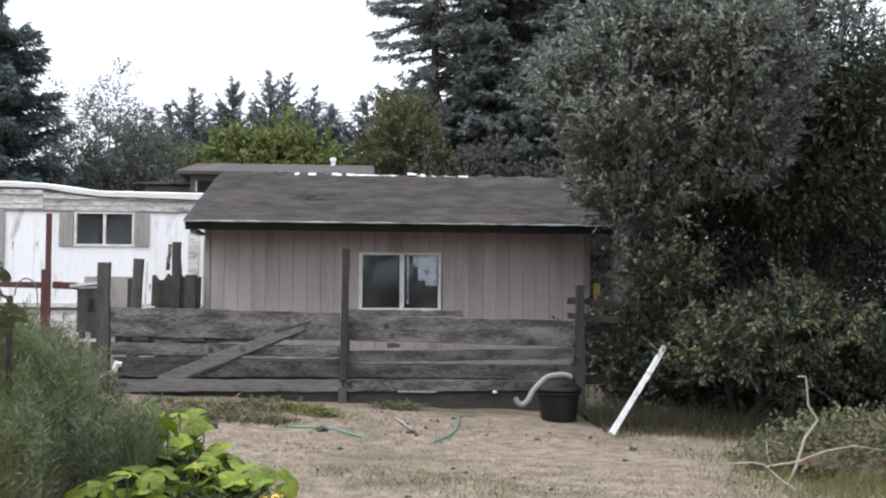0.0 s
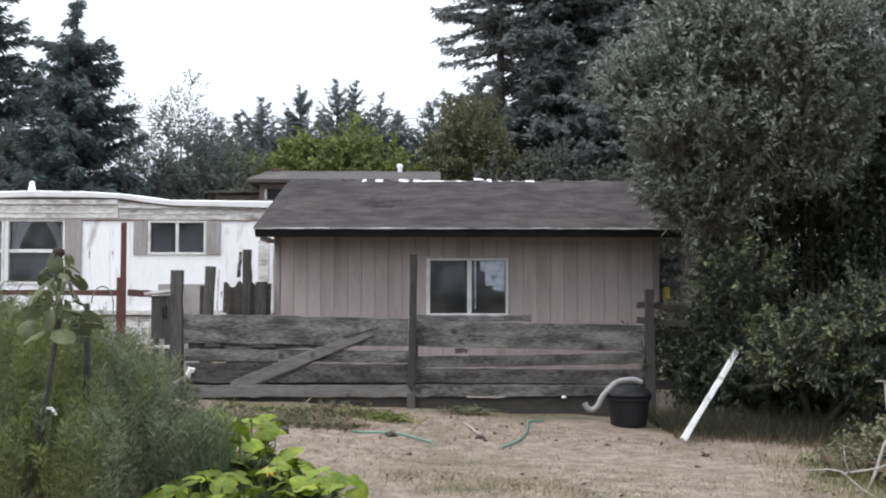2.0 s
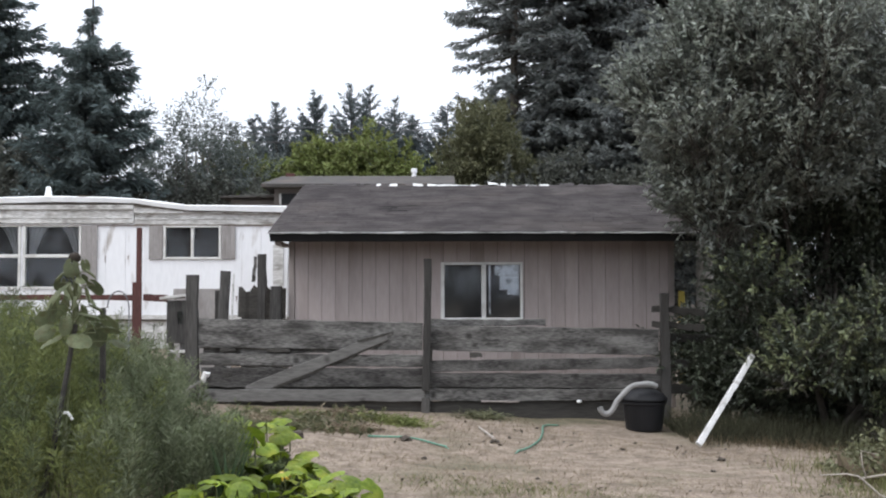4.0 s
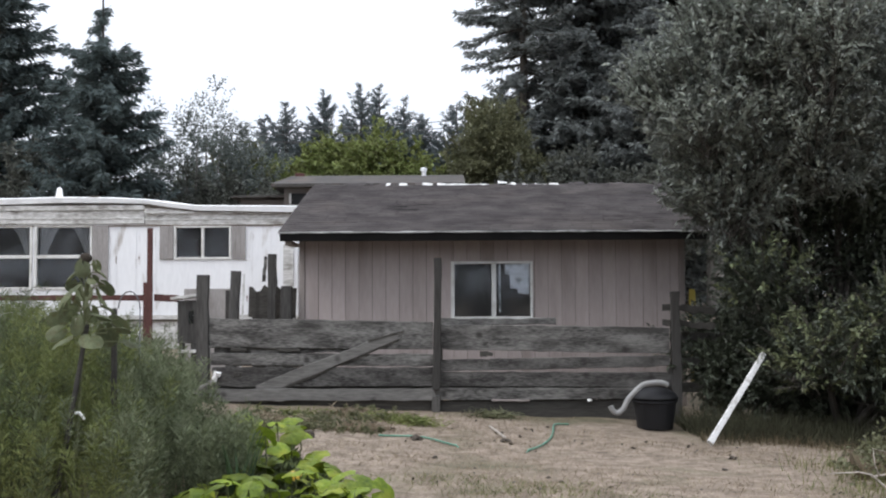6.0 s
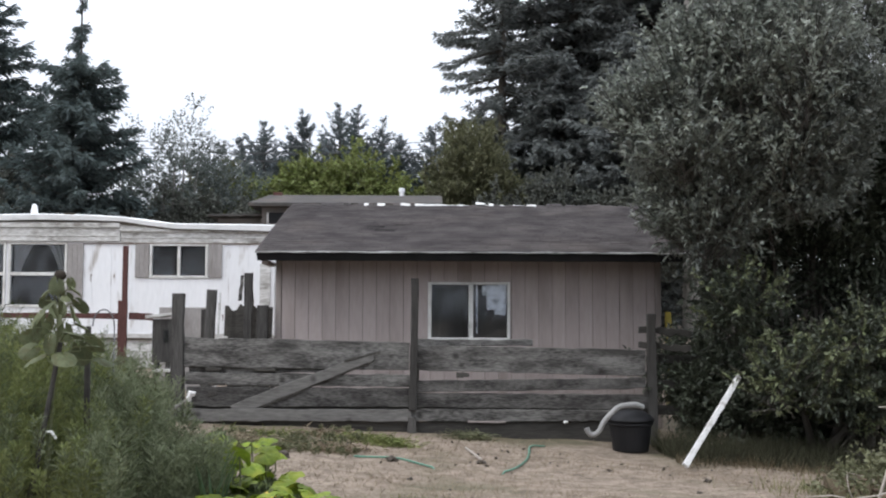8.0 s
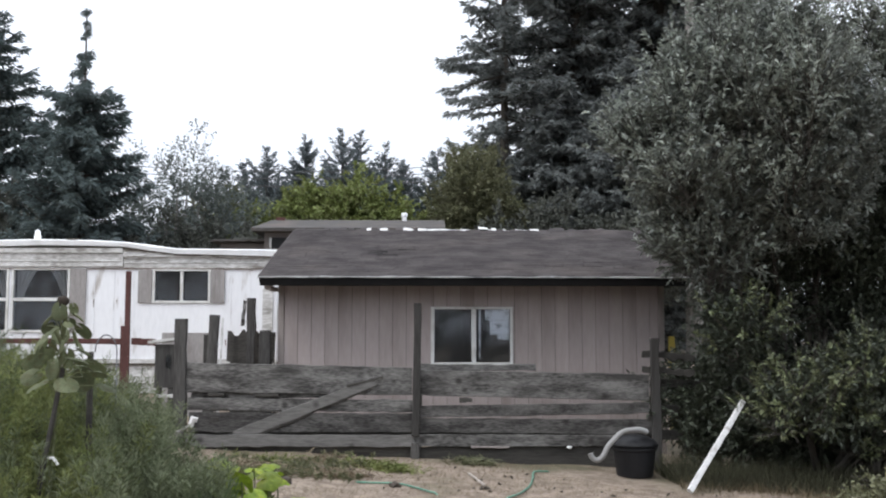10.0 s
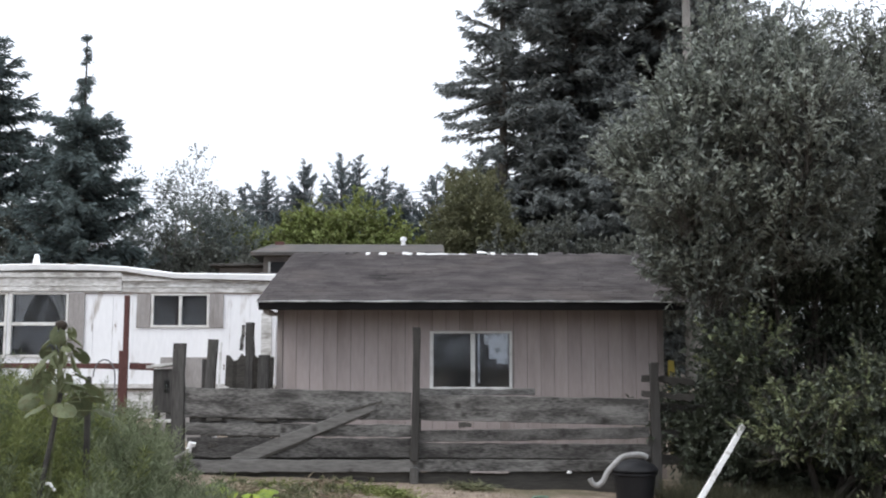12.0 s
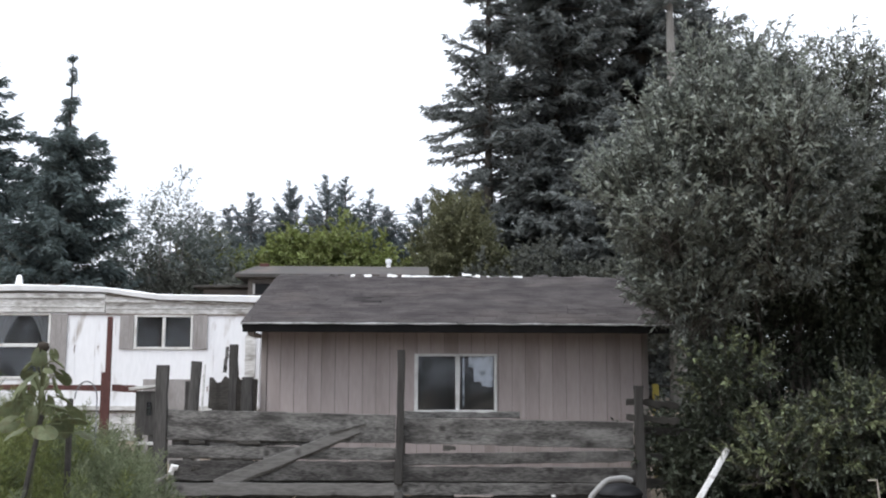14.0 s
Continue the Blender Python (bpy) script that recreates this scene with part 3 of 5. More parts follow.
# ---- mobile home ----
def build_mobile_home():
    ty, x0, x1, z0, zt = 22.0, -17.0, -3.32, 1.1, 3.3
    home = thing("mobile_home", (-9, ty, ground_at(-9, ty)), "white weathered metal mobile home with grey shutters", "mobile home")
    wins = [(-5.94, -4.72, 2.32, 3.04), (-8.90, -7.67, 1.70, 3.06), (-10.2, -8.95, 1.70, 3.06)]
    body = None
    xs = sorted({x0, x1, *[w[0] for w in wins], *[w[1] for w in wins]})
    for a, b in zip(xs, xs[1:]):
        hole = [w for w in wins if w[0] <= a and b <= w[1]]
        for u, v in ([(z0, hole[0][2]), (hole[0][3], zt)] if hole else [(z0, zt)]):
            piece = part("wall_panel", box(a, b, ty, ty + 0.1, u, v, 0), M_WHITE, home, "chalky white metal siding with rust streaks")
            body = body or piece
    x = x0
    rnd = random.Random(8)
    while x < x1 - 0.05:
        x += 0.41
        if not any(w[0] - 0.36 < x < w[1] + 0.36 for w in wins) and x < x1:
            part("siding_rib", box(x, x + 0.014, ty - 0.007, ty - 0.001, z0, 3.0), M_WHITE, body)
    part("end_wall", box(x1 - 0.1, x1 - 0.002, ty + 0.102, ty + 3.6, z0, zt, 0), M_WHITE, home)
    part("end_wall", box(x0, x0 + 0.1, ty + 0.102, ty + 3.6, z0, zt, 0), M_WHITE, home)
    part("back_wall", box(x0, x1, ty + 3.6, ty + 3.7, z0, zt, 0), M_WHITE, home)
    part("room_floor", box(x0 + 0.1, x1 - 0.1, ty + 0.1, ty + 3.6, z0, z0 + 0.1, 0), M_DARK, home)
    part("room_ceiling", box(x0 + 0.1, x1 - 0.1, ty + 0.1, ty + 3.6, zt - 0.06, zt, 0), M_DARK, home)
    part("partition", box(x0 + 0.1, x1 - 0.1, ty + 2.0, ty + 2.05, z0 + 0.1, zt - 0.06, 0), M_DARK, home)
    part("frieze", box(x0, -6.56, ty - 0.05, ty - 0.002, 3.08, 3.37, 0.01), M_WHITE_DIRTY, home, "streaked eave panel")
    part("frieze", box(-6.555, x1, ty - 0.03, ty - 0.002, 3.05, 3.30, 0.01), M_WHITE_DIRTY, home, "streaked eave panel")
    part("frieze_bead", box(x0, -6.56, ty - 0.065, ty - 0.051, 3.19, 3.21), M_WHITE_DIRTY, home)
    part("frieze_bead", box(-6.555, x1, ty - 0.045, ty - 0.031, 3.16, 3.18), M_WHITE_DIRTY, home)
    # roof edge: a raised coated cap that steps down and sags
    prof = [(-17.0, 3.62, 3.48), (-9.3, 3.635, 3.50), (-8.3, 3.66, 3.53), (-7.2, 3.64, 3.52), (-6.5, 3.60, 3.50), (-6.0, 3.53, 3.42), (-5.4, 3.465, 3.35), (-4.4, 3.455, 3.33), (-3.3, 3.445, 3.30)]
    bm = bmesh.new()
    rings = [[bm.verts.new((x, y, z)) for y, z in ((ty - 0.12, b), (ty - 0.14, t - 0.02), (ty - 0.1, t), (ty + 1.8, t + 0.12), (ty + 3.75, t), (ty + 3.75, b), (ty + 0.1, b))] for x, t, b in prof]
    for p, q in zip(rings, rings[1:]):
        for k in range(7):
            bm.faces.new((p[k], p[(k + 1) % 7], q[(k + 1) % 7], q[k]))
    bm.faces.new(rings[0]), bm.faces.new(rings[-1][::-1])
    bmesh.ops.recalc_face_normals(bm, faces=bm.faces)
    roof = part("roof", bm, M_ROOF_WHITE, home, "white coated roof with a sagging edge")
    part("roof_rail", box(x0, -6.56, ty - 0.09, ty - 0.051, 3.37, 3.475), M_WHITE_DIRTY, home)
    part("roof_rail", plank((-6.555, ty - 0.08, 3.37), (x1, ty - 0.08, 3.30), 0.16, 0.05, 0.05, 4, 0.004), M_WHITE_DIRTY, home)
    part("roof_vent", lathe([(0.085, 0), (0.08, 0.2), (0.055, 0.36), (0.03, 0.38)], (-9.15, 24.0, 3.70), 12), M_ROOF_WHITE, home, "white plastic vent pipe")
    part("roof_patch", box(-7.72, -7.52, ty - 0.12, ty + 0.05, 3.63, 3.672, 0.01), M_EARTH, home, "dark debris on the roof edge")
    for i, (a, b, u, v) in enumerate(wins):
        win = part("window", box(a, a + 0.05, ty - 0.03, ty + 0.08, u, v), M_FRAME, home, "white metal window with a dark room behind")
        part("frame_side", box(b - 0.05, b, ty - 0.03, ty + 0.08, u, v), M_FRAME, win)
        part("frame_top", box(a + 0.051, b - 0.051, ty - 0.03, ty + 0.08, v - 0.045, v), M_FRAME, win)
        part("frame_bottom", box(a + 0.051, b - 0.051, ty - 0.034, ty + 0.08, u, u + 0.05), M_FRAME, win)
        if i == 0:
            part("mullion", box((a + b) / 2 - 0.03, (a + b) / 2 + 0.03, ty - 0.02, ty + 0.06, u + 0.051, v - 0.046), M_FRAME, win)
            spans = [(a + 0.052, (a + b) / 2 - 0.032, u + 0.052, v - 0.047), ((a + b) / 2 + 0.032, b - 0.052, u + 0.052, v - 0.047)]
        else:
            part("meeting_rail", box(a + 0.051, b - 0.051, ty - 0.02, ty + 0.06, 2.36, 2.43), M_FRAME, win)
            spans = [(a + 0.052, b - 0.052, u + 0.052, 2.358), (a + 0.052, b - 0.052, 2.432, v - 0.047)]
            for side in (0, 1):
                bm = bmesh.new()
                cols = 12
                grid = []
                for r in range(8):
                    s = r / 7
                    z = v - 0.05 - s * 0.62
                    w = 0.42 - 0.30 * s ** 0.7
                    grid.append([bm.verts.new(((a + 0.06 + w * c / cols) if side == 0 else (b - 0.06 - w * c / cols), ty + 0.14 + 0.02 * math.sin(c * 2.1), z)) for c in range(cols + 1)])
                for p, q in zip(grid, grid[1:]):
                    for c in range(cols):
                        bm.faces.new((p[c], p[c + 1], q[c + 1], q[c]))
                cu = part("curtain", bm, M_CURTAIN, win, "pale tied-back curtain")
                cu.modifiers.new("thick", "SOLIDIFY").thickness = 0.008
        for sa, sb, su, sv in spans:
            g = part("pane", box(sa, sb, ty + 0.02, ty + 0.024, su, sv, 0), M_GLASS, win)
            g.visible_shadow = False
    for a, b, u, v in ((-6.24, -5.95, 2.32, 3.03), (-4.71, -4.42, 2.32, 3.03), (-7.66, -7.33, 1.70, 3.05)):
        sh = part("shutter", box(a, b, ty - 0.035, ty - 0.003, u, v, 0.006), M_SHUTTER, home, "faded grey plank shutter")
        third = (b - a) / 3
        for k in range(3):
            part("shutter_board", box(a + third * k + 0.003, a + third * (k + 1) - 0.003, ty - 0.041, ty - 0.0355, u + 0.006, v - 0.006, 0.002), M_SHUTTER, sh)
    # rivets with rusty drips under them
    for z in (2.39, 1.55):
        for k in range(30):
            x = x0 + 0.2 + k * 0.46 + rnd.uniform(-0.03, 0.03)
            if x < x1 - 0.1 and not any(w[0] - 0.4 < x < w[1] + 0.4 and w[2] - 0.05 < z < w[3] for w in wins):
                part("rivet", plank((x, ty - 0.012, z), (x, ty - 0.009, z - rnd.uniform(0.05, 0.16)), 0.03, 0.008, 0.007, k, 0.003, 4, up=Vector((1, 0, 0))), M_RUST, body, "rusty rivet with a drip stain")
    part("roof_seam", box(x0, -6.56, ty - 0.1, ty - 0.052, 3.4755, 3.4995), M_EARTH, home, "dark strip under the roof edge")
    part("roof_seam", plank((-6.555, ty - 0.115, 3.468), (-5.5, ty - 0.115, 3.36), 0.06, 0.03, 0.02, 9, 0.006), M_EARTH, home, "dark strip under the roof edge")
    part("roof_seam", plank((-5.5, ty - 0.115, 3.34), (x1, ty - 0.115, 3.296), 0.03, 0.022, 0.02, 10, 0.004), M_EARTH, home, "dark strip under the roof edge")
    part("frieze_seam", box(x0, x1, ty - 0.034, ty - 0.0005, 3.035, 3.0495), M_RUST, home)
    # solid dark strip that paints the shadow at the wall's foot
    part("floor_seam", box(x0, x1, ty - 0.05, ty - 0.003, z0 - 0.075, z0 - 0.041), M_EARTH, home, "dark strip for the shadow gap over the skirting")
    part("belt_rail", box(x0, x1, ty - 0.045, ty - 0.002, z0 - 0.04, z0 + 0.05), M_WHITE_DIRTY, home)
    sk = part("skirting", box(x0, x1, ty + 0.01, ty + 0.05, 0.15, z0 - 0.042), M_WHITE_DIRTY, home, "dented pale skirting panels")
    x = x0
    while x < x1:
        part("panel_joint", box(x, x + 0.02, ty, ty + 0.0095, 0.2, z0 - 0.05), M_WHITE_DIRTY, sk)
        x += 0.8
    part("down_panel", box(-3.62, -3.40, ty - 0.028, ty - 0.004, z0 + 0.06, 2.62), M_WHITE_DIRTY, home)
    return home


build_mobile_home()


def build_deck_rail():
    y = 20.0
    rail = thing("deck_railing", (-6, y, ground_at(-6, y)), "oxide-red wooden deck railing beside the mobile home", "railing")
    g = ground_at(-6, y) - 0.05
    part("post", box(-5.92, -5.832, y, y + 0.09, g, 2.86), M_RED, rail, "tall red post")
    part("post", box(-5.975, -5.80, y - 0.05, y - 0.003, g, 1.81), M_RED, rail)
    part("post", box(-9.6, -9.5, y, y + 0.09, g, 1.65), M_RED, rail)
    part("post", box(-12.6, -12.5, y, y + 0.09, g, 1.65), M_RED, rail)
    part("rail", plank((-13, y - 0.03, 1.53), (-5.985, y - 0.03, 1.52), 0.11, 0.10, 0.04, 2, 0.004), M_RED, rail)
    part("rail", plank((-5.79, y + 0.01, 1.52), (-5.3, y + 0.01, 1.50), 0.13, 0.13, 0.04, 3, 0.004), M_RED, rail)
    return rail


build_deck_rail()


# ---- far house behind the shed ----
def build_far_house():
    y = 30.0
    house = thing("house", (-3, y, ground_at(-3, y)), "low brown house with a grey shingle roof behind the shed", "house")
    part("wall", box(-4.95, 0.0, y + 0.2, y + 7, ground_at(-3, y) - 0.2, 4.72, 0), M_HOUSE, house)
    bm = bmesh.new()
    rings = [[bm.verts.new((x, yy, z)) for yy, z in ((y - 0.3, 4.68), (y - 0.3, 4.77), (y + 3.6, 5.45), (y + 7.5, 4.77), (y + 7.5, 4.68))] for x in (-5.25, 0.3)]
    for k in range(5):
        bm.faces.new((rings[0][k], rings[0][(k + 1) % 5], rings[1][(k + 1) % 5], rings[1][k]))
    bm.faces.new(rings[0]), bm.faces.new(rings[1][::-1])
    bmesh.ops.recalc_face_normals(bm, faces=bm.faces)
    part("roof", bm, M_HOUSE_ROOF, house)
    part("wing_wall", box(-6.3, -4.97, y + 0.6, y + 5, ground_at(-5.6, y) - 0.2, 4.40, 0), M_HOUSE, house)
    part("wing_roof", plank((-6.5, y + 0.2, 4.45), (-4.96, y + 0.2, 4.47), 0.07, 0.07, 4.9, 61, 0.01), M_HOUSE_ROOF, house, "low felt roof of the wing")
    part("roof_brick", box(-5.1, -4.82, y + 3.3, y + 3.55, 5.38, 5.5), M_RED, house, "reddish brick lying at the roof end")
    win = part("window", box(-4.80, -4.74, y + 0.15, y + 0.199, 4.22, 4.53), M_FRAME, house)
    part("frame_side", box(-4.3, -4.24, y + 0.15, y + 0.199, 4.22, 4.53), M_FRAME, win)
    part("stove_pipe", lathe([(0.07, 0), (0.07, 0.22), (0.1, 0.23), (0.1, 0.33), (0.03, 0.36)], (-0.98, y + 3.3, 5.3), 12), M_ROOF_WHITE, house, "short white stove pipe")
    part("pane", box(-4.739, -4.301, y + 0.16, y + 0.198, 4.22, 4.53, 0), M_PLASTIC, win, "dark pane")
    return house


build_far_house()


# ---- fence and gate ----
FY = 14.2


def build_fence():
    fence = thing("wooden_fence", (-0.2, FY, ground_at(-0.2, FY)), "grey weathered plank fence with a gate and a diagonal brace", "fence")
    boards = [  # x0, middle z0, x1, middle z1, height at x0, height at x1, material, forward
        (-3.33, 1.028, -0.29, 0.978, 0.40, 0.37, M_WOOD, 0.0),
        (-0.29, 0.962, 2.91, 0.90, 0.345, 0.35, M_WOOD, 0.004),
        (-3.33, 0.675, -0.29, 0.646, 0.165, 0.16, M_WOOD, 0.006),
        (-0.29, 0.575, 2.91, 0.627, 0.16, 0.145, M_WOOD_MID, -0.004),
        (-3.33, 0.43, -0.29, 0.425, 0.27, 0.26, M_WOOD_MID, 0.0),
        (-0.29, 0.39, 2.98, 0.372, 0.195, 0.20, M_WOOD_MID, 0.004),
        # bottom board in paler wood, its light put into the colour
        (-3.33, 0.19, -0.27, 0.19, 0.165, 0.16, M_WOOD_LIGHT, -0.062),
        (-0.27, 0.19, 2.55, 0.19, 0.16, 0.15, M_WOOD, -0.010),
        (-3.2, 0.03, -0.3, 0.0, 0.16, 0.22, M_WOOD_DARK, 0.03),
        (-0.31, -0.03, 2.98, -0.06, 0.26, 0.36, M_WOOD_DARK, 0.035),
    ]
    for i, (x0, z0, x1, z1, h0, h1, m, fwd) in enumerate(boards):
        part("plank", plank((x0, FY + fwd, z0), (x1, FY + fwd, z1), h0, h1, 0.028, 20 + i, 0.0042, 22), m, fence)
    part("plank", plank((-3.3, FY + 0.04, 0.79), (-1.45, FY + 0.04, 0.785), 0.12, 0.07, 0.02, 51), M_WOOD, fence)
    part("plank", plank((0.5, FY - 0.014, 0.105), (1.0, FY - 0.014, 0.10), 0.03, 0.02, 0.014, 52, 0.003), M_TRIM, fence, "pale split edge of a plank")
    part("brace", plank((-2.68, FY - 0.03, 0.238), (-0.80, FY - 0.03, 0.985), 0.165, 0.13, 0.028, 40, 0.004), M_WOOD_LIGHT, fence, "diagonal brace board split at its upper end")
    # dark board added behind the gap to paint its shadow
    part("plank", plank((-3.3, FY + 0.05, 0.285), (2.95, FY + 0.05, 0.275), 0.1, 0.1, 0.02, 53, 0.004, 22), M_WOOD_DARK, fence, "added dark strip for the shadow gap between planks")
    # thin dark piece that paints the shadow line below the brace
    part("brace_edge", plank((-2.6, FY - 0.024, 0.19), (-0.86, FY - 0.024, 0.885), 0.07, 0.03, 0.02, 54, 0.004), M_WOOD_DARK, fence, "dark strip for the shadow line under the brace")
    part("splinter", plank((-1.2, FY - 0.042, 0.915), (-0.70, FY - 0.042, 1.04), 0.035, 0.02, 0.012, 41, 0.003), M_WOOD_DARK, fence)
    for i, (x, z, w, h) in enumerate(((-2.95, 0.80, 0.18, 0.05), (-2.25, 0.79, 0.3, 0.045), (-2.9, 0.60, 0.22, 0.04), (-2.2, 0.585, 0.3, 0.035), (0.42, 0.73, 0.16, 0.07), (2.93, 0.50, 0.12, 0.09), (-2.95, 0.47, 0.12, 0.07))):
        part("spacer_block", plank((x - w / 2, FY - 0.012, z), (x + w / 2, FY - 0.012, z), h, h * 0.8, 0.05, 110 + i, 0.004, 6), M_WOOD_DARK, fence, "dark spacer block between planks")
    part("cap", lathe([(0.03, 0), (0.034, 0.01), (0.03, 0.03), (0.01, 0.033)], (1.81, FY - 0.035, 0.09), 10), M_RIBBON, fence, "small white plastic cap")
    g = ground_at(-0.25, FY)
    part("post", plank((-0.255, FY - 0.085, 0.25), (-0.225, FY - 0.085, 2.04), 0.105, 0.098, 0.08, 42, 0.004, up=Vector((1, 0, 0))), M_WOOD_UP, fence, "tall leaning middle post")
    part("post_stub", plank((-0.26, FY - 0.075, g - 0.1), (-0.26, FY - 0.075, 0.15), 0.115, 0.11, 0.07, 43, 0.004, up=Vector((1, 0, 0))), M_WOOD_UP, fence)
    part("post", plank((2.995, FY - 0.03, -0.35), (2.985, FY - 0.03, 1.57), 0.13, 0.115, 0.1, 44, 0.004, up=Vector((1, 0, 0))), M_WOOD_UP, fence)
    part("post", plank((-3.43, FY - 0.03, -0.2), (-3.44, FY - 0.03, 1.81), 0.17, 0.15, 0.12, 45, 0.005, up=Vector((1, 0, 0))), M_WOOD_UP, fence)
    for z in (1.355, 1.145):
        part("rail_end", plank((2.84, FY + 0.09, z), (3.55, FY + 0.12, z - 0.06), 0.085, 0.09, 0.05, int(z * 100), 0.01), M_WOOD_DARK, fence, "short dark rail end")
    return fence


build_fence()


def build_side_fence():
    """The old paddock fence that runs on under the shrub."""
    side = thing("paddock_fence", (4.8, 14.5, ground_at(4.8, 14.5)), "dark old rail fence half hidden by the shrub", "fence")
    for i, z in enumerate((0.95, 0.6, 0.25)):
        part("rail", plank((3.1, 14.45, z), (8.5, 14.6, z - 0.15), 0.13, 0.13, 0.03, 60 + i, 0.01), M_WOOD_DARK, side)
    for i, x in enumerate((4.6, 6.4, 8.2)):
        part("post", plank((x, 14.5, -0.4), (x + 0.03, 14.5, 1.15), 0.1, 0.1, 0.08, 66 + i, 0.006, up=Vector((1, 0, 0))), M_WOOD_DARK, side)
    return side


build_side_fence()
ledge = part("loose_board", plank((-0.28, FY + 0.3, 1.163), (1.40, FY + 0.32, 1.155), 0.095, 0.085, 0.03, 70, 0.006), M_WOOD)
tagged(ledge, "loose grey board laid behind the fence top", "board")
prop = part("board_prop", plank((-0.22, FY + 0.335, -0.2), (-0.22, FY + 0.335, 1.2), 0.09, 0.09, 0.04, 71, 0.004, up=Vector((1, 0, 0))), M_WOOD_DARK)
tagged(prop, "grey upright behind the fence under a loose board", "post")


def old_post(x0, x1, y, z_top, lean, seed, label):
    g = ground_at((x0 + x1) / 2, y) - 0.1
    p = plank(((x0 + x1) / 2 - lean, y, g), ((x0 + x1) / 2, y, z_top), x1 - x0, x1 - x0, 0.09, seed, 0.005, up=Vector((1, 0, 0)))
    return tagged(part("fence_post", p, M_WOOD_UP), label, "post", group="old posts behind the fence")


old_post(-3.44, -3.30, 16.0, 1.92, 0.09, 80, "leaning grey fence post beside a pale batten")
old_post(-2.87, -2.74, 16.0, 2.17, 0.02, 81, "tall grey fence post with a board nailed on")
old_post(-2.61, -2.44, 15.6, 1.66, 0.0, 82, "short thick grey fence post by the shed corner")
old_post(-3.55, -3.46, 16.1, 1.62, 0.0, 86, "thin grey stump of a fence post")
batten = part("batten", plank((-3.30, 15.97, 0.1), (-3.235, 15.97, 1.88), 0.035, 0.03, 0.02, 83, 0.003, up=Vector((1, 0, 0))), M_POLE)
tagged(batten, "thin white batten leaning on a grey post", "batten")
nailed = part("nailed_board", plank((-2.93, 15.97, 1.75), (-2.90, 15.97, 2.14), 0.05, 0.05, 0.025, 84, 0.004, up=Vector((1, 0, 0))), M_WOOD)
tagged(nailed, "grey board nailed to a tall fence post", "board")
back = part("rotten_board", plank((-3.26, 16.4, 1.42), (-2.50, 16.4, 1.40), 0.5, 0.5, 0.05, 85, 0.03, 12), M_WOOD_DARK)
block(b2 := bmesh.new(), -3.2, -2.55, 16.46, 16.52, 0.0, 1.3)
tagged(back, "dark rotting boards leaning behind the posts", "boards")
tagged(part("board_support", b2, M_WOOD_DARK), "dark upright planks behind the posts", "boards")


yb = part("yellow_board", plank((3.83, 16.9, 0.0), (3.83, 16.9, 1.6), 0.1, 0.1, 0.03, 97, 0.004, up=Vector((1, 0, 0))), M_YELLOW)
tagged(yb, "faded yellow board standing behind the shed corner", "board")


def build_feed_box():
    b = thing("wooden_box", (-3.9, 15.2, ground_at(-3.9, 15.2)), "grey wooden nest box on a stand with a white lid", "box")
    g = ground_at(-3.9, 15.2) - 0.05
    part("box_body", box(-4.02, -3.74, 15.1, 15.45, 0.85, 1.47), M_WOOD_UP, b)
    part("lid", plank((-4.10, 15.04, 1.50), (-3.66, 15.04, 1.555), 0.045, 0.04, 0.45, 90, 0.004), M_WHITE_DIRTY, b, "pale peeling lid")
    part("window_hole", box(-3.86, -3.79, 15.088, 15.099, 1.14, 1.32, 0), M_GLASS, b, "small bluish pane")
    part("leg", box(-4.0, -3.93, 15.12, 15.2, g, 0.85), M_WOOD_UP, b)
    part("leg", box(-3.83, -3.76, 15.12, 15.2, g, 0.85), M_WOOD_UP, b)
    part("side_shelf", box(-3.98, -3.62, 14.95, 15.08, 0.72, 0.76), M_WHITE_DIRTY, b, "pale ledge")
    return b


build_feed_box()
panel = part("grey_panel", box(-4.55, -3.62, 17.5, 17.53, 0.1, 1.66), M_SHUTTER)
tagged(panel, "pale grey board panel standing behind the posts", "panel")


# ---- black tub with a corrugated hose ----
def build_tub():
    x, y = 2.53, 13.35
    g = ground_at(x, y) - 0.005
    tub = thing("plastic_tub", (x, y, g), "black round plastic tub with a domed lid on the lawn", "tub")
    part("tub_body", lathe([(0.215, 0), (0.228, 0.02), (0.262, 0.33), (0.285, 0.34), (0.285, 0.37), (0.262, 0.38), (0.25, 0.32), (0.05, 0.3)], (x, y, g), 32), M_PLASTIC, tub, smooth=False)
    lid = part("lid", lathe([(0.28, 0.381), (0.298, 0.385), (0.296, 0.405), (0.245, 0.465), (0.16, 0.505), (0.07, 0.52), (0.02, 0.523)], (x, y, g), 32), M_PLASTIC, tub, "domed black lid", smooth=True)
    return tub


build_tub()


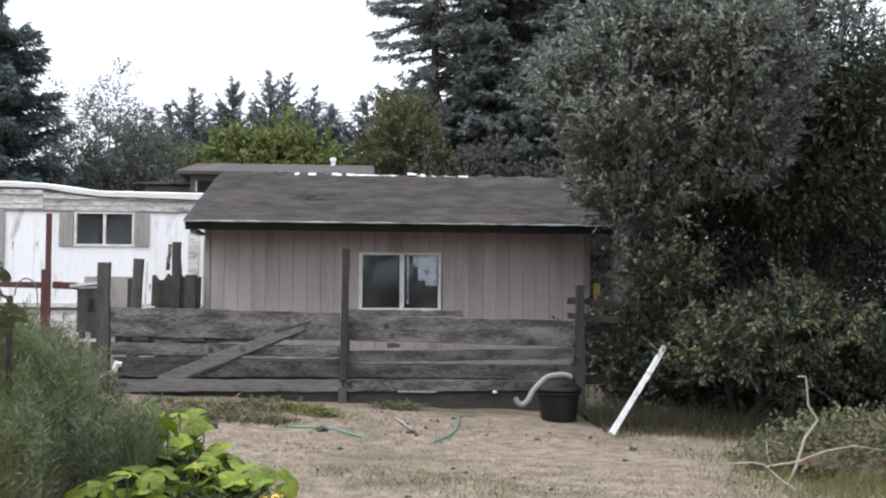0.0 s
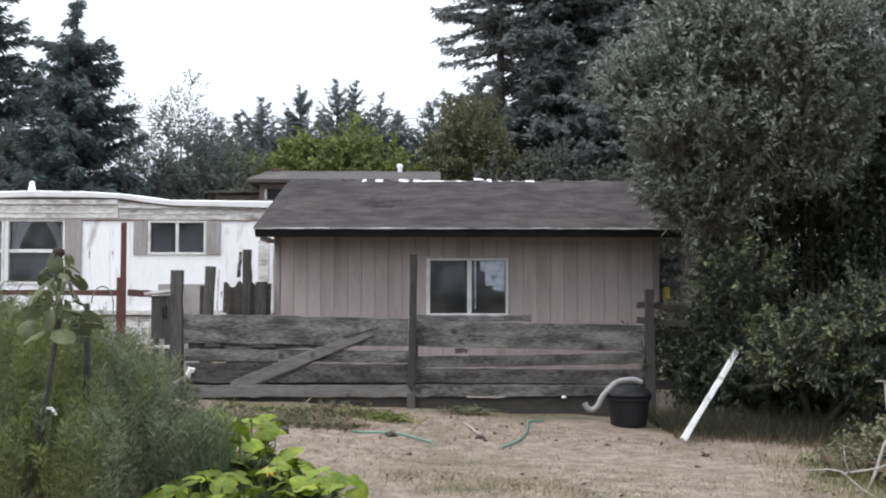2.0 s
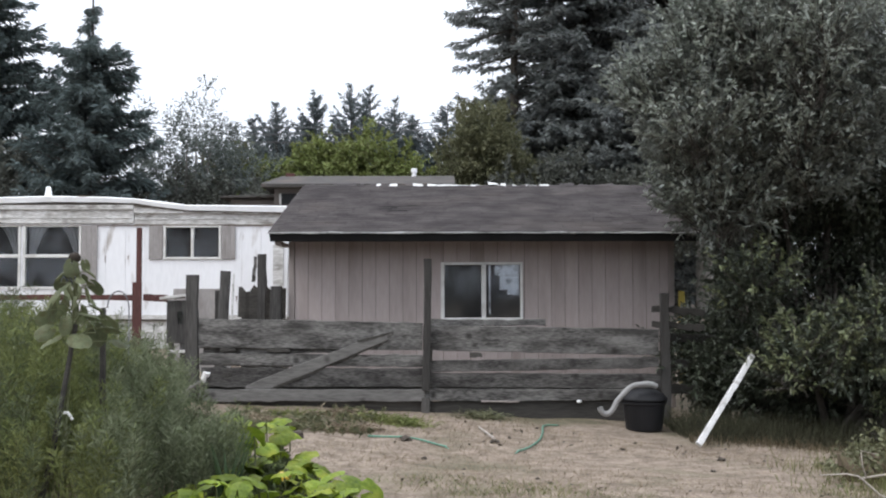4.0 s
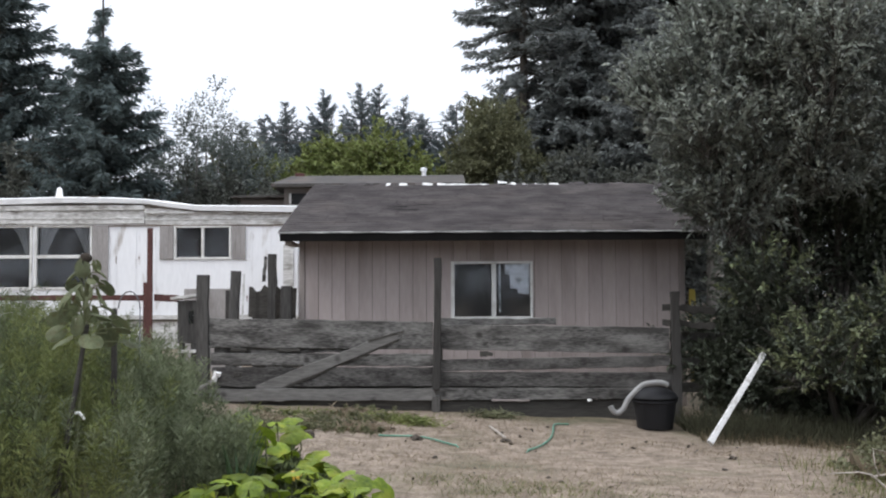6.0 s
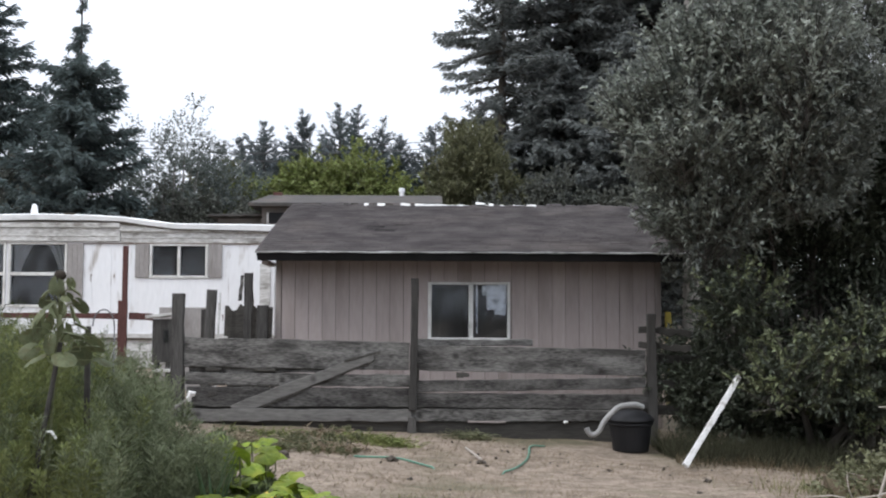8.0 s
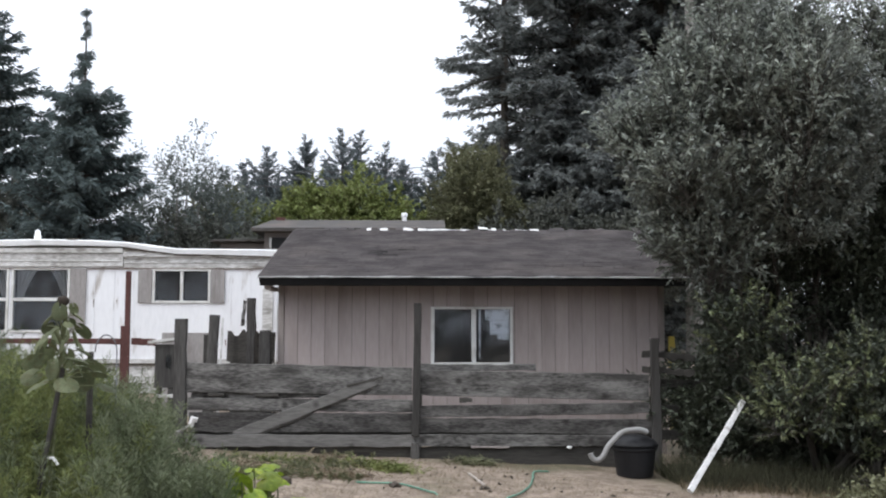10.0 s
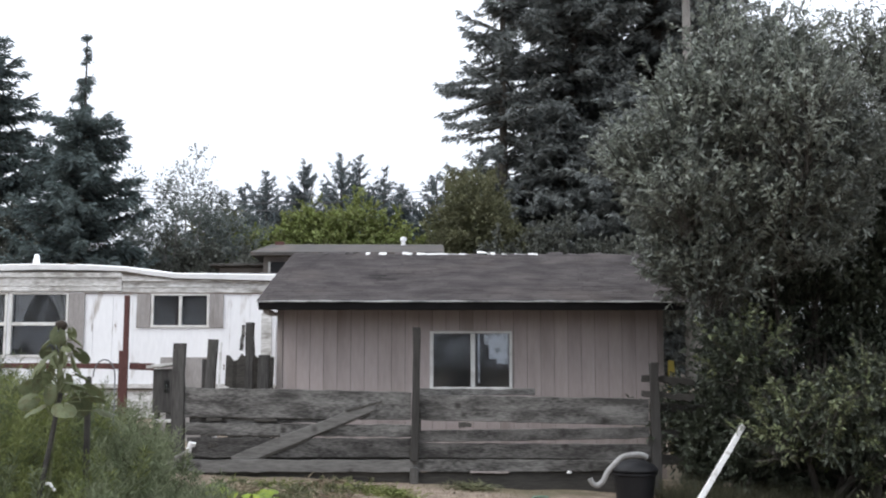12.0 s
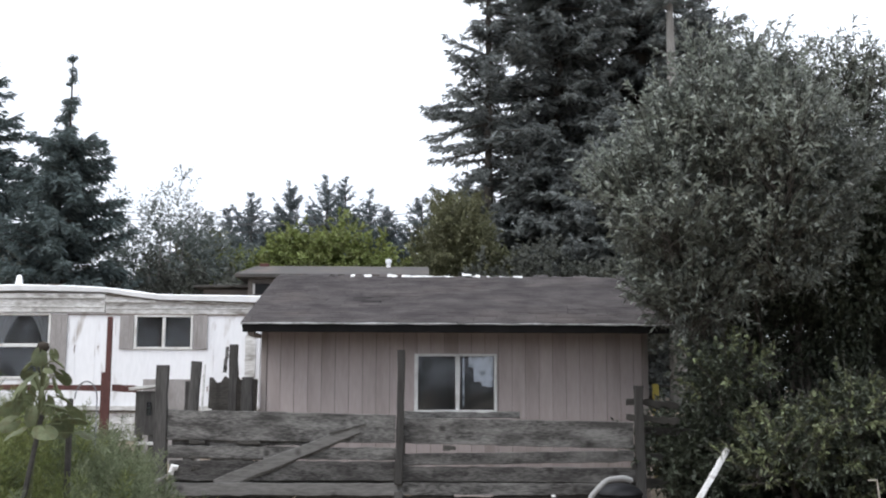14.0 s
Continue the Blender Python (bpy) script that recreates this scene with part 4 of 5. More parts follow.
def build_pipe():
    ctrl = [(2.66, 13.2, 0.385), (2.57, 13.15, 0.42), (2.45, 13.07, 0.425), (2.32, 13.03, 0.40), (2.21, 13.0, 0.31), (2.13, 13.0, 0.22), (2.08, 13.0, 0.12), (2.01, 13.0, 0.065), (1.95, 13.0, 0.085), (1.915, 13.0, 0.15)]
    pts, rad = [], []
    for i in range(len(ctrl) - 1):
        for k in range(8):
            s = k / 8
            p0, p1, p2, p3 = (Vector(ctrl[max(0, min(len(ctrl) - 1, i + j))]) for j in (-1, 0, 1, 2))
            pts.append(0.5 * (2 * p1 + (p2 - p0) * s + (2 * p0 - 5 * p1 + 4 * p2 - p3) * s * s + (3 * p1 - p0 - 3 * p2 + p3) * s ** 3))
            rad.append(0.037 if k % 2 else 0.029)
    hose = part("drain_hose", tube(bmesh.new(), pts, rad, 12), M_PIPE, smooth=True)
    return tagged(hose, "grey corrugated drain hose bent over a black tub", "hose")


build_pipe()


# ---- white pole, garden hose, clods ----
pole = plank((2.92, 12.05, -0.17), (3.83, 12.98, 0.80), 0.068, 0.066, 0.045, 95, 0.0025, 14, up=Vector((-1, 0, 0.85)))
tagged(part("white_pole", pole, M_POLE), "white peeling wooden pole leaning into the shrub", "pole")


def garden_hose(points):
    pts = []
    for i in range(len(points) - 1):
        for k in range(6):
            s = k / 6
            q = [np.array(points[max(0, min(len(points) - 1, i + j))]) for j in (-1, 0, 1, 2)]
            p = 0.5 * (2 * q[1] + (q[2] - q[0]) * s + (2 * q[0] - 5 * q[1] + 4 * q[2] - q[3]) * s * s + (3 * q[1] - q[0] - 3 * q[2] + q[3]) * s ** 3)
            pts.append((p[0], p[1], ground_at(p[0], p[1]) + (0.02 if p[0] > 0.72 or p[0] < 0.05 else -0.02)))
    ob = part("garden_hose", tube(bmesh.new(), pts, 0.0105, 8), M_HOSE, smooth=True)
    return tagged(ob, "thin green garden hose lying on the dry lawn", "hose")


garden_hose([(1.42, 13.2), (1.22, 12.95), (1.14, 12.3), (1.04, 11.7), (0.8, 10.95), (0.5, 10.55), (0.1, 10.9), (-0.15, 11.2), (-0.47, 11.5), (-0.9, 11.65)])
handle = tube(bmesh.new(), [(0.41, 12.6, ground_at(0.41, 12.6) + 0.02), (0.54, 11.5, ground_at(0.54, 11.5) + 0.05)], 0.012, 6)
tagged(part("wooden_stick", handle, M_DEADWOOD), "thin pale stick lying on the lawn", "stick")


def clod(x, y, size, seed, material=M_EARTH, label="dark clod of earth on the dry lawn"):
    rnd = random.Random(seed)
    bm = bmesh.new()
    bmesh.ops.create_icosphere(bm, subdivisions=2, radius=1)
    for v in bm.verts:
        k = 0.75 + 0.5 * noise.noise(v.co * 1.7 + Vector((seed, 0, 0))) + rnd.uniform(-0.06, 0.06)
        v.co = Vector((x + v.co.x * k * size, y + v.co.y * k * size, ground_at(x, y) + 0.25 * size + v.co.z * k * size * 0.55))
    return tagged(part("clod", bm, material), label, "clod", group="clods on the lawn")


for i, (x, y, s) in enumerate(((-0.43, 11.34, 0.085), (0.54, 11.45, 0.07), (-1.57, 11.07, 0.11), (2.78, 10.6, 0.05), (2.52, 9.9, 0.035), (-0.2, 10.1, 0.04), (-1.0, 12.4, 0.07), (-0.75, 12.1, 0.05), (-1.2, 12.9, 0.06), (-0.5, 13.2, 0.06), (-1.5, 12.0, 0.05), (0.9, 9.0, 0.03))):
    clod(x, y, s, i + 1)

# ---- trees and shrubs ----
def stems(bm, base, ends, rnd, r0=0.07, sides=7):
    for e in ends:
        b = Vector((base[0] + rnd.uniform(-0.35, 0.35), base[1] + rnd.uniform(-0.3, 0.3), ground_at(base[0], base[1]) - 0.05))
        e = Vector(e)
        pts = []
        for i in range(7):
            s = i / 6
            p = b.lerp(e, s) + Vector((0, 0, 0.18 * (e - b).length * math.sin(s * math.pi) * 0.6))
            pts.append(p + Vector((rnd.gauss(0, 0.03), rnd.gauss(0, 0.03), 0)) * (1 if 0 < i < 6 else 0))
        tube(bm, pts, [r0 * (1 - 0.85 * i / 6) for i in range(7)], sides)


def knobs(lobes, each, size, seed):
    """Breaks the lobes of a crown into many smaller knobs over their skin."""
    rnd = random.Random(seed)
    out = []
    for c, r in lobes:
        for _ in range(max(4, int(each * (r[0] * r[1] * r[2]) ** 0.5))):
            d = Vector((rnd.gauss(0, 1), rnd.gauss(0, 1), rnd.gauss(0, 1))).normalized()
            k = rnd.uniform(0.55, 1.0)
            q = size * rnd.uniform(0.7, 1.35)
            out.append(([c[i] + d[i] * max(0.1, r[i] - 0.5 * q) * k for i in range(3)], (q, q, q * rnd.uniform(0.7, 1.1))))
    return out


def bush(name, base, lobes, count, material, bark, label, seed, per=14, reach=0.4, length=0.08, width=0.026, up=0.6, shell=0.55, droop=0.15, r0=0.06, category="shrub", spread=0.55, limbs=26,
         gather=9, loose=0.2, shoots=0, core=0, core_lobes=None, young=None, shoot_lobes=None):
    """A many-stemmed shrub: stems that run into the lobes of its crown, and on them gathered tufts of leafy twigs."""
    rnd, rng = random.Random(seed), np.random.default_rng(seed)
    ob = thing(name, (base[0], base[1], ground_at(base[0], base[1])), label, category)
    bm = bmesh.new()
    ends = []
    for _ in range(limbs):
        c, r = rnd.choice(lobes)
        ends.append([c[k] + rnd.uniform(-0.6, 0.6) * r[k] for k in range(3)])
    stems(bm, base, ends, rnd, r0)
    p, d = lumps(lobes, count // gather, rng, shell)
    d = unit(d + np.array([0, 0, up]) + rng.normal(scale=0.3, size=p.shape))
    s = rng.random((len(p), gather, 1))
    q = p[:, None] + d[:, None] * (s - 0.5) * loose * 3.2 + rng.normal(scale=loose, size=(len(p), gather, 3)) * (1.15 - s)
    w = d[:, None] + rng.normal(scale=0.25, size=q.shape)
    q, w = q.reshape(-1, 3), w.reshape(-1, 3)
    keep = q[:, 2] > rise(q[:, 0], q[:, 1]) + 0.08
    v, f = sprays(q[keep], w[keep], rng, per, reach, length, width, up * 0.3, spread, droop)
    if core:
        cp, cd = lumps([(c, [0.66 * k for k in r]) for c, r in (core_lobes or lobes)], core, rng, 0.0)
        v1, f1 = leaves(cp, cd + rng.normal(size=cp.shape), length * 1.05, width * 1.15, rng)
        v, f = np.concatenate([v, v1]), np.concatenate([f, f1 + len(v)])
    if shoots:
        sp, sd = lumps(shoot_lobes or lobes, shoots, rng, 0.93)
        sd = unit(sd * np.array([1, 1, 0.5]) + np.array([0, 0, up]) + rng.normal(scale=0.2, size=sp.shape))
        # young sprigs; their paler colour also paints the light they catch
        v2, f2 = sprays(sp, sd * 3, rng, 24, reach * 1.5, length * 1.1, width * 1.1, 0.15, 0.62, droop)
        tagged(array_part("young_growth", v2, f2, young or material, ob, "young leafy growth, paler also where its twigs catch the light", sides=3), kind="stuff")
        for a, b in zip(sp, sd):
            tube(bm, [a - b * 0.3, a + b * 0.5], [0.008, 0.003], 4)
    part("trunk", bm, bark, ob)
    array_part("crown", v, f, material, ob, sides=3)
    return ob


# the crown overhangs; below it the inside of the shrub lies open and dark
CROWN = [((4.75, 13.3, 4.2), (1.5, 1.2, 1.0)), ((3.35, 13.5, 3.75), (1.25, 0.8, 0.7)), ((2.95, 13.5, 4.3), (0.7, 0.6, 0.5)), ((4.2, 13.4, 4.85), (1.0, 0.9, 0.7)), ((3.7, 13.9, 2.75), (0.5, 0.6, 0.6)),
         ((4.7, 13.5, 3.4), (1.0, 0.9, 0.65))]
SPIRES = [((5.9, 13.6, 4.85), (0.9, 0.8, 0.5)), ((3.2, 13.5, 4.95), (0.3, 0.3, 0.45)), ((3.75, 13.6, 5.5), (0.24, 0.25, 0.6)), ((4.2, 13.6, 5.8), (0.22, 0.25, 0.6)), ((4.65, 13.6, 5.8), (0.22, 0.25, 0.6)),
          ((5.7, 13.6, 5.6), (0.16, 0.2, 0.7)), ((6.1, 13.7, 5.5), (0.18, 0.2, 0.55)), ((6.6, 13.7, 5.5), (0.25, 0.25, 0.6)), ((5.05, 13.7, 5.4), (0.2, 0.2, 0.4))]
# pale growth only at the top and left, painting light on the crown
LIT_TIPS = [lobe for lobe in knobs(CROWN, 17, 0.36, 9) + knobs(SPIRES, 14, 0.15, 11) if lobe[0][0] < 4.7 or lobe[0][2] > 4.6]
# lobes whose darker leaf colour paints the shade inside and right of the willow
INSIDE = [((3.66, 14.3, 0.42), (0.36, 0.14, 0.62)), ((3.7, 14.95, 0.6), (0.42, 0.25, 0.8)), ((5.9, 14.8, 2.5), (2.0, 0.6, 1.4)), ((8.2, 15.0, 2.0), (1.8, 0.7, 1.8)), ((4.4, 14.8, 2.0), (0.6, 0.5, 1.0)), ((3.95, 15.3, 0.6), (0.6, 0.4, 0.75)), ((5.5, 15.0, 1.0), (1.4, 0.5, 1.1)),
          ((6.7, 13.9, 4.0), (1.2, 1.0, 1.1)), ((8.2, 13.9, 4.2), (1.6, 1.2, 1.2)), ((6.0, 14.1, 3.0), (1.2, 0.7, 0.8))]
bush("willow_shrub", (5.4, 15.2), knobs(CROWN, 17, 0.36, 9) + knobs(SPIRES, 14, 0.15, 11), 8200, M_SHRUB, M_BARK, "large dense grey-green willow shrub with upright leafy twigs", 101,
     per=13, reach=0.34, length=0.095, width=0.027, up=0.85, shell=0.45, gather=10, loose=0.11, limbs=9, shoots=2500, shoot_lobes=LIT_TIPS, core=46000, core_lobes=CROWN, young=M_SHRUB_YOUNG)
bush("willow_shade", (6.3, 15.3), knobs(INSIDE, 12, 0.4, 23), 6600, M_SHRUB_LOW, M_BARK, "dense leaves coloured darker for the willow's shaded inside and right", 104,
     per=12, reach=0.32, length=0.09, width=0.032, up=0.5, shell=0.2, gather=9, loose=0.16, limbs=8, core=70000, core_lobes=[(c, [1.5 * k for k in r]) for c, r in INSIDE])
LOW = [((4.7, 12.9, 0.85), (0.85, 0.6, 0.4)), ((6.2, 12.9, 0.8), (0.8, 0.7, 0.4)), ((5.3, 13.0, 0.6), (1.8, 0.7, 0.45)), ((3.98, 13.5, 1.65), (0.42, 0.5, 0.5)), ((5.35, 12.9, 1.05), (0.3, 0.4, 0.35)), ((7.6, 12.9, 0.95), (1.2, 0.8, 0.9))]
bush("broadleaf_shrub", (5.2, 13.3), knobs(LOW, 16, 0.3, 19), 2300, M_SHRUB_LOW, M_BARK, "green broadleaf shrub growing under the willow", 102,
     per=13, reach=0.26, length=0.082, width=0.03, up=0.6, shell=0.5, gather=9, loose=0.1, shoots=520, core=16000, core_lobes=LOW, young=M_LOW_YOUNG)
# bramble in the darker leaf, so the recess's shade is in its colour
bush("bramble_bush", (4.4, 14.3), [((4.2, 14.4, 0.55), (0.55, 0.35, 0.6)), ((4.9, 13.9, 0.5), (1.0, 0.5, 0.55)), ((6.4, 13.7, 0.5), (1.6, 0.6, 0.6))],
     4200, M_SHRUB_LOW, M_BARK, "bramble tangled over the old rails, leaves darkened for the recess's shade", 103, per=12, reach=0.22, length=0.075, width=0.035, up=0.3, shell=0.3, gather=8, loose=0.12)


def conifer(name, base, height, radius, material, label, seed, whorls=34, arms=8, bare=0.05, size=0.5, wide=0.14, per=16, droop=0.25, shape=1.0, column=1.0,
            thin=1.0, trunk_r=0.3, bark=None, lift=0.05, fan=8, perk=0.0, limb=1.0, sway=0.16, outline=None):
    """A straight trunk with whorls of boughs; sprays of needles along each. shape, column: how the boughs shorten towards the top."""
    rng, rnd = np.random.default_rng(seed), random.Random(seed)
    g = ground_at(*base)
    tree = thing(name, (base[0], base[1], g), label, "conifer")
    bm = bmesh.new()
    tube(bm, [(base[0], base[1], g - 0.2), (base[0] + 0.05, base[1], g + height * 0.5), (base[0], base[1], g + height)], [trunk_r, trunk_r * 0.55, 0.02], 10)
    P, W, S = [], [], []
    for w in range(whorls):
        s = bare + (1 - bare) * (w + rnd.random() * 0.6) / whorls
        if s > 0.99 or (outline and s * height > height - 1.4 and rnd.random() < 0.5):
            continue
        reach = radius * (min(1.0, (1 - s) * column) ** shape + 0.015)
        if outline:
            hs, rs = zip(*outline)
            reach = float(np.interp(s * height, hs, rs))
        for a in range(max(3, int(arms * (0.3 + 0.7 * min(1, 2.5 * reach / radius))))):
            z = g + height * min(0.99, s + rnd.uniform(-0.4, 0.4) / whorls)
            ang = rnd.uniform(0, math.tau)
            ln = reach * rnd.uniform(0.5, 1.2)
            n = max(3, int(per * (0.3 + 0.7 * ln / radius) * thin))
            t = np.linspace(0.1, 1, n)
            up = lift + rnd.uniform(-sway, sway)
            out = np.array([math.cos(ang), math.sin(ang), 0])
            p = np.array([base[0], base[1], z]) + out * (t * ln)[:, None] + np.array([0, 0, 1]) * ((up * t - droop * t ** 2 + 0.6 * abs(droop) * t ** 4) * ln)[:, None]
            tube(bm, [p[0] - out * 0.1 * ln, p[n // 2], p[-1]], [(0.06 * ln / radius + 0.012) * limb, (0.035 * ln / radius + 0.008) * limb, 0.006], 4)
            for k in (-1, 1, 0, -1, 1, 0, -1, 1)[:fan]:
                q = np.array([-out[1], out[0], 0]) * k
                P.append(p + rng.normal(scale=0.05, size=p.shape))
                W.append(out * 0.75 + q * 0.8 + rng.normal(scale=0.3, size=p.shape) + np.array([0, 0, (-0.12 if k else 0.25) + perk]))
                S.append(np.full(n, 0.45 + 0.55 * min(1, ln / (0.5 * radius))))
    part("trunk", bm, bark or M_BARK, tree)
    P, W, S = np.concatenate(P), np.concatenate(W), np.concatenate(S)
    v, f = leaves(P, W, size * S, wide * S, rng, droop=0.2, fold=0.15)
    array_part("crown", v, f, material, tree, sides=3)
    return tree


SLIM = ((0, 2.1), (5, 1.95), (6.6, 1.6), (7.6, 1.3), (8.7, 1.1), (9.0, 0.36), (10.0, 0.28), (10.4, 0.18), (10.6, 0.06), (12, 0.05))
BROAD = ((0, 3.6), (6, 3.2), (9, 2.5), (10.5, 2.1), (12, 1.5), (13, 0.9), (13.8, 0.5), (14.3, 0.1))
conifer("spruce_tree", (-11.6, 34), 11.95, 2.3, M_SPRUCE, "young blue-green spruce with a thin sparse leader", 201, whorls=44, arms=9, size=0.3, wide=0.075, droop=0.1, lift=0.34, per=22, trunk_r=0.13, outline=SLIM, sway=0.22)
conifer("spruce_tree", (-17.7, 40), 14.3, 4.0, M_SPRUCE, "dark dense spruce at the edge of the garden", 202, whorls=36, arms=11, size=0.36, wide=0.095, per=28, droop=0.12, lift=0.3, outline=BROAD, sway=0.25)
conifer("spruce_tree", (-23.5, 41), 17.0, 6.0, M_SPRUCE, "tall dark spruce behind the mobile home", 203, whorls=34, arms=9, size=0.4, wide=0.1, per=24)
AIRY = ((0, 2.5), (9.2, 2.5), (11.2, 2.8), (12.8, 2.7), (14.5, 1.9), (17, 1.5), (22, 1.0), (29, 0.1))
TALL = ((0, 3.4), (8, 3.6), (14, 3.4), (20, 2.8), (26, 1.6), (30, 0.1))
conifer("fir_tree", (3.0, 45), 29.0, 3.6, M_FIR, "very tall airy fir with ragged drooping boughs", 204, whorls=44, arms=8, size=0.34, wide=0.085, per=22, droop=0.55, trunk_r=0.26, lift=0.3, sway=0.5, limb=1.3, outline=AIRY)
conifer("fir_tree", (6.4, 47), 30.0, 3.6, M_FIR, "very tall dark fir with dense hanging boughs", 211, whorls=60, arms=11, size=0.42, wide=0.12, per=22, droop=0.45, trunk_r=0.4, outline=TALL, sway=0.3)
conifer("fir_tree", (10.6, 48.5), 31.0, 4.2, M_FIR, "very tall dark fir standing in a dense stand", 205, whorls=58, arms=11, size=0.46, wide=0.12, per=24, droop=0.3, trunk_r=0.5, column=2.2, shape=0.7)
conifer("fir_tree", (5.6, 44.5), 11.8, 2.7, M_FIR, "shorter dense dark fir below the tall ones", 206, whorls=38, arms=11, size=0.36, wide=0.11, per=20, column=2.4, shape=0.6)
conifer("fir_tree", (8.4, 43.5), 12.5, 3.3, M_FIR, "shorter dense dark fir below the tall ones", 207, whorls=40, arms=11, size=0.36, wide=0.11, per=20, column=2.2, shape=0.6)
conifer("fir_tree", (13.2, 47), 19.5, 3.4, M_FIR, "tall dark fir behind a bare trunk", 208, whorls=42, arms=8, size=0.46, wide=0.12, per=20, column=1.6, shape=0.8)
conifer("fir_tree", (20.5, 46), 11.5, 4.0, M_FIR, "dark fir behind the shrub", 209, whorls=36, arms=8, size=0.5, wide=0.13, per=16)
conifer("fir_tree", (9.95, 40), 24.0, 3.2, M_FIR, "fir with a long bare grey trunk", 210, whorls=18, arms=7, bare=0.66, size=0.4, wide=0.1, per=20, trunk_r=0.36, bark=M_BARK_GREY)
PINES = ((-13.0, 80, 14.2, 2.4), (-10.2, 81, 15.4, 2.0), (-7.2, 80, 15.7, 2.4), (-5.9, 82, 16.0, 2.0), (-3.9, 80, 14.4, 2.2), (-2.5, 80, 13.2, 2.0), (-15.0, 82, 13.4, 1.8), (0.2, 80, 14.2, 2.2),
         (2.6, 82, 14.8, 2.6), (-8.6, 84, 13.8, 2.6), (-11.6, 84, 13.8, 2.6), (-4.9, 85, 13.8, 2.6), (-14.0, 85, 12.6, 2.4), (-1.4, 85, 12.4, 2.4), (-6.5, 86, 14.0, 2.4))
for i, (x, y, h, r) in enumerate(PINES):
    conifer("pine_tree", (x, y), h + 0.8, r * 1.8, M_PINE, "distant pine beyond the gardens, bluish from haze in its colour", 230 + i, whorls=20, arms=8, bare=0.3, size=0.6, wide=0.12, per=13, droop=-0.3, lift=0.4, perk=0.8, shape=0.8)

bush("birch_tree", (-9.2, 38), [((-9.3, 38, 6.6), (1.9, 1.4, 2.0)), ((-10.6, 38, 5.4), (1.4, 1.2, 1.4)), ((-7.8, 38, 5.8), (1.3, 1.2, 1.9))], 1900, M_GREYLEAF, M_BARK_GREY,
     "thin airy grey-green tree with sky between its leaves", 301, per=11, reach=0.6, length=0.13, width=0.05, up=0.3, shell=0.3, category="tree", r0=0.1)
bush("alder_shrub", (-7.6, 41), [((-8.4, 41, 5.2), (1.3, 1.3, 1.6)), ((-9.8, 41, 4.6), (1.5, 1.3, 1.5))], 1300, M_OLIVE, M_BARK,
     "dull olive broadleaf shrub behind the gardens", 302, per=11, reach=0.6, length=0.22, width=0.11, up=0.4, shell=0.4)
bush("maple_shrub", (-3.6, 42), [((-3.6, 42, 5.9), (2.1, 1.4, 1.9)), ((-5.8, 42, 5.3), (1.5, 1.3, 1.7)), ((-1.6, 42, 5.3), (1.6, 1.2, 1.7)), ((-7.6, 41.5, 5.2), (1.6, 1.2, 1.6)), ((-4.6, 42, 6.3), (1.5, 1.2, 1.3)), ((-0.3, 42, 5.0), (1.2, 1.2, 1.5))], 6800, M_YELLOWGREEN, M_BARK,
     "bright yellow-green broadleaf thicket", 303, per=12, reach=0.42, length=0.17, width=0.1, up=0.15, shell=0.35, loose=0.34)
bush("hazel_shrub", (1.6, 40), [((1.7, 40, 6.4), (1.4, 1.2, 2.3)), ((0.8, 40, 5.4), (1.1, 1.0, 1.8)), ((2.6, 40.2, 5.2), (1.2, 1.0, 1.8)), ((1.2, 40, 7.2), (1.1, 1.0, 1.5))], 3800, M_OLIVE, M_BARK,
     "tall olive-brown shrub before the firs", 304, per=11, reach=0.5, length=0.15, width=0.065, up=0.6, shell=0.35)
bush("bramble_thicket", (5.0, 38), [((4.0, 38, 4.6), (2.2, 1.3, 1.8)), ((6.6, 38, 4.6), (2.4, 1.3, 1.6)), ((9.2, 38, 4.6), (2.2, 1.3, 1.6)), ((1.6, 37.6, 4.0), (1.6, 1.2, 1.3))], 2600, M_BRAMBLE, M_BARK,
     "dull dark bramble thicket behind the shed", 305, per=11, reach=0.5, length=0.2, width=0.09, up=0.4, shell=0.4)
bush("hedge_thicket", (-13.5, 36), [((-12.0, 35, 4.0), (2.2, 1.3, 1.8)), ((-15.0, 36, 4.4), (2.4, 1.3, 2.0)), ((-9.2, 36, 4.2), (2.2, 1.3, 1.4)), ((-18.0, 36, 4.4), (2.4, 1.3, 2.0)), ((-7.0, 36, 4.2), (1.6, 1.2, 1.2))], 2600, M_BRAMBLE, M_BARK,
     "dark mixed hedge behind the mobile home", 306, per=11, reach=0.5, length=0.2, width=0.09, up=0.4, shell=0.4)

# added out of view, so that the windows reflect something dark
bush("unseen_hedge", (0, -13), [((x, -13 - (i % 2), 3.0 + (i % 3)), (2.6, 1.6, 3.2 + 0.5 * (i % 2))) for i, x in enumerate(range(-38, 39, 4))], 4200, M_BRAMBLE, M_BARK,
     "unseen hedge added behind the camera to darken window reflections", 307, per=10, reach=0.6, length=0.3, width=0.17, up=0.4, shell=0.4, gather=8, loose=0.3)

for i, z in enumerate((11.75, 11.35, 10.9)):
    pts = [(-20 + 22 * s / 8, 60, z + 0.1 - 0.5 * math.sin(s / 8 * math.pi)) for s in range(9)]
    w = part("power_line", tube(bmesh.new(), pts, 0.022, 5), M_WIRE)
    tagged(w, "thin overhead power line before the far pines", "wire", group="power lines")
for x in (-20, 2):
    pp = part("utility_pole", tube(bmesh.new(), [(x, 60.03, 0.5), (x, 60.03, 12.4)], [0.15, 0.11], 10), M_BARK_GREY)
    tagged(pp, "grey wooden utility pole that carries the wires", "pole", group="utility poles")


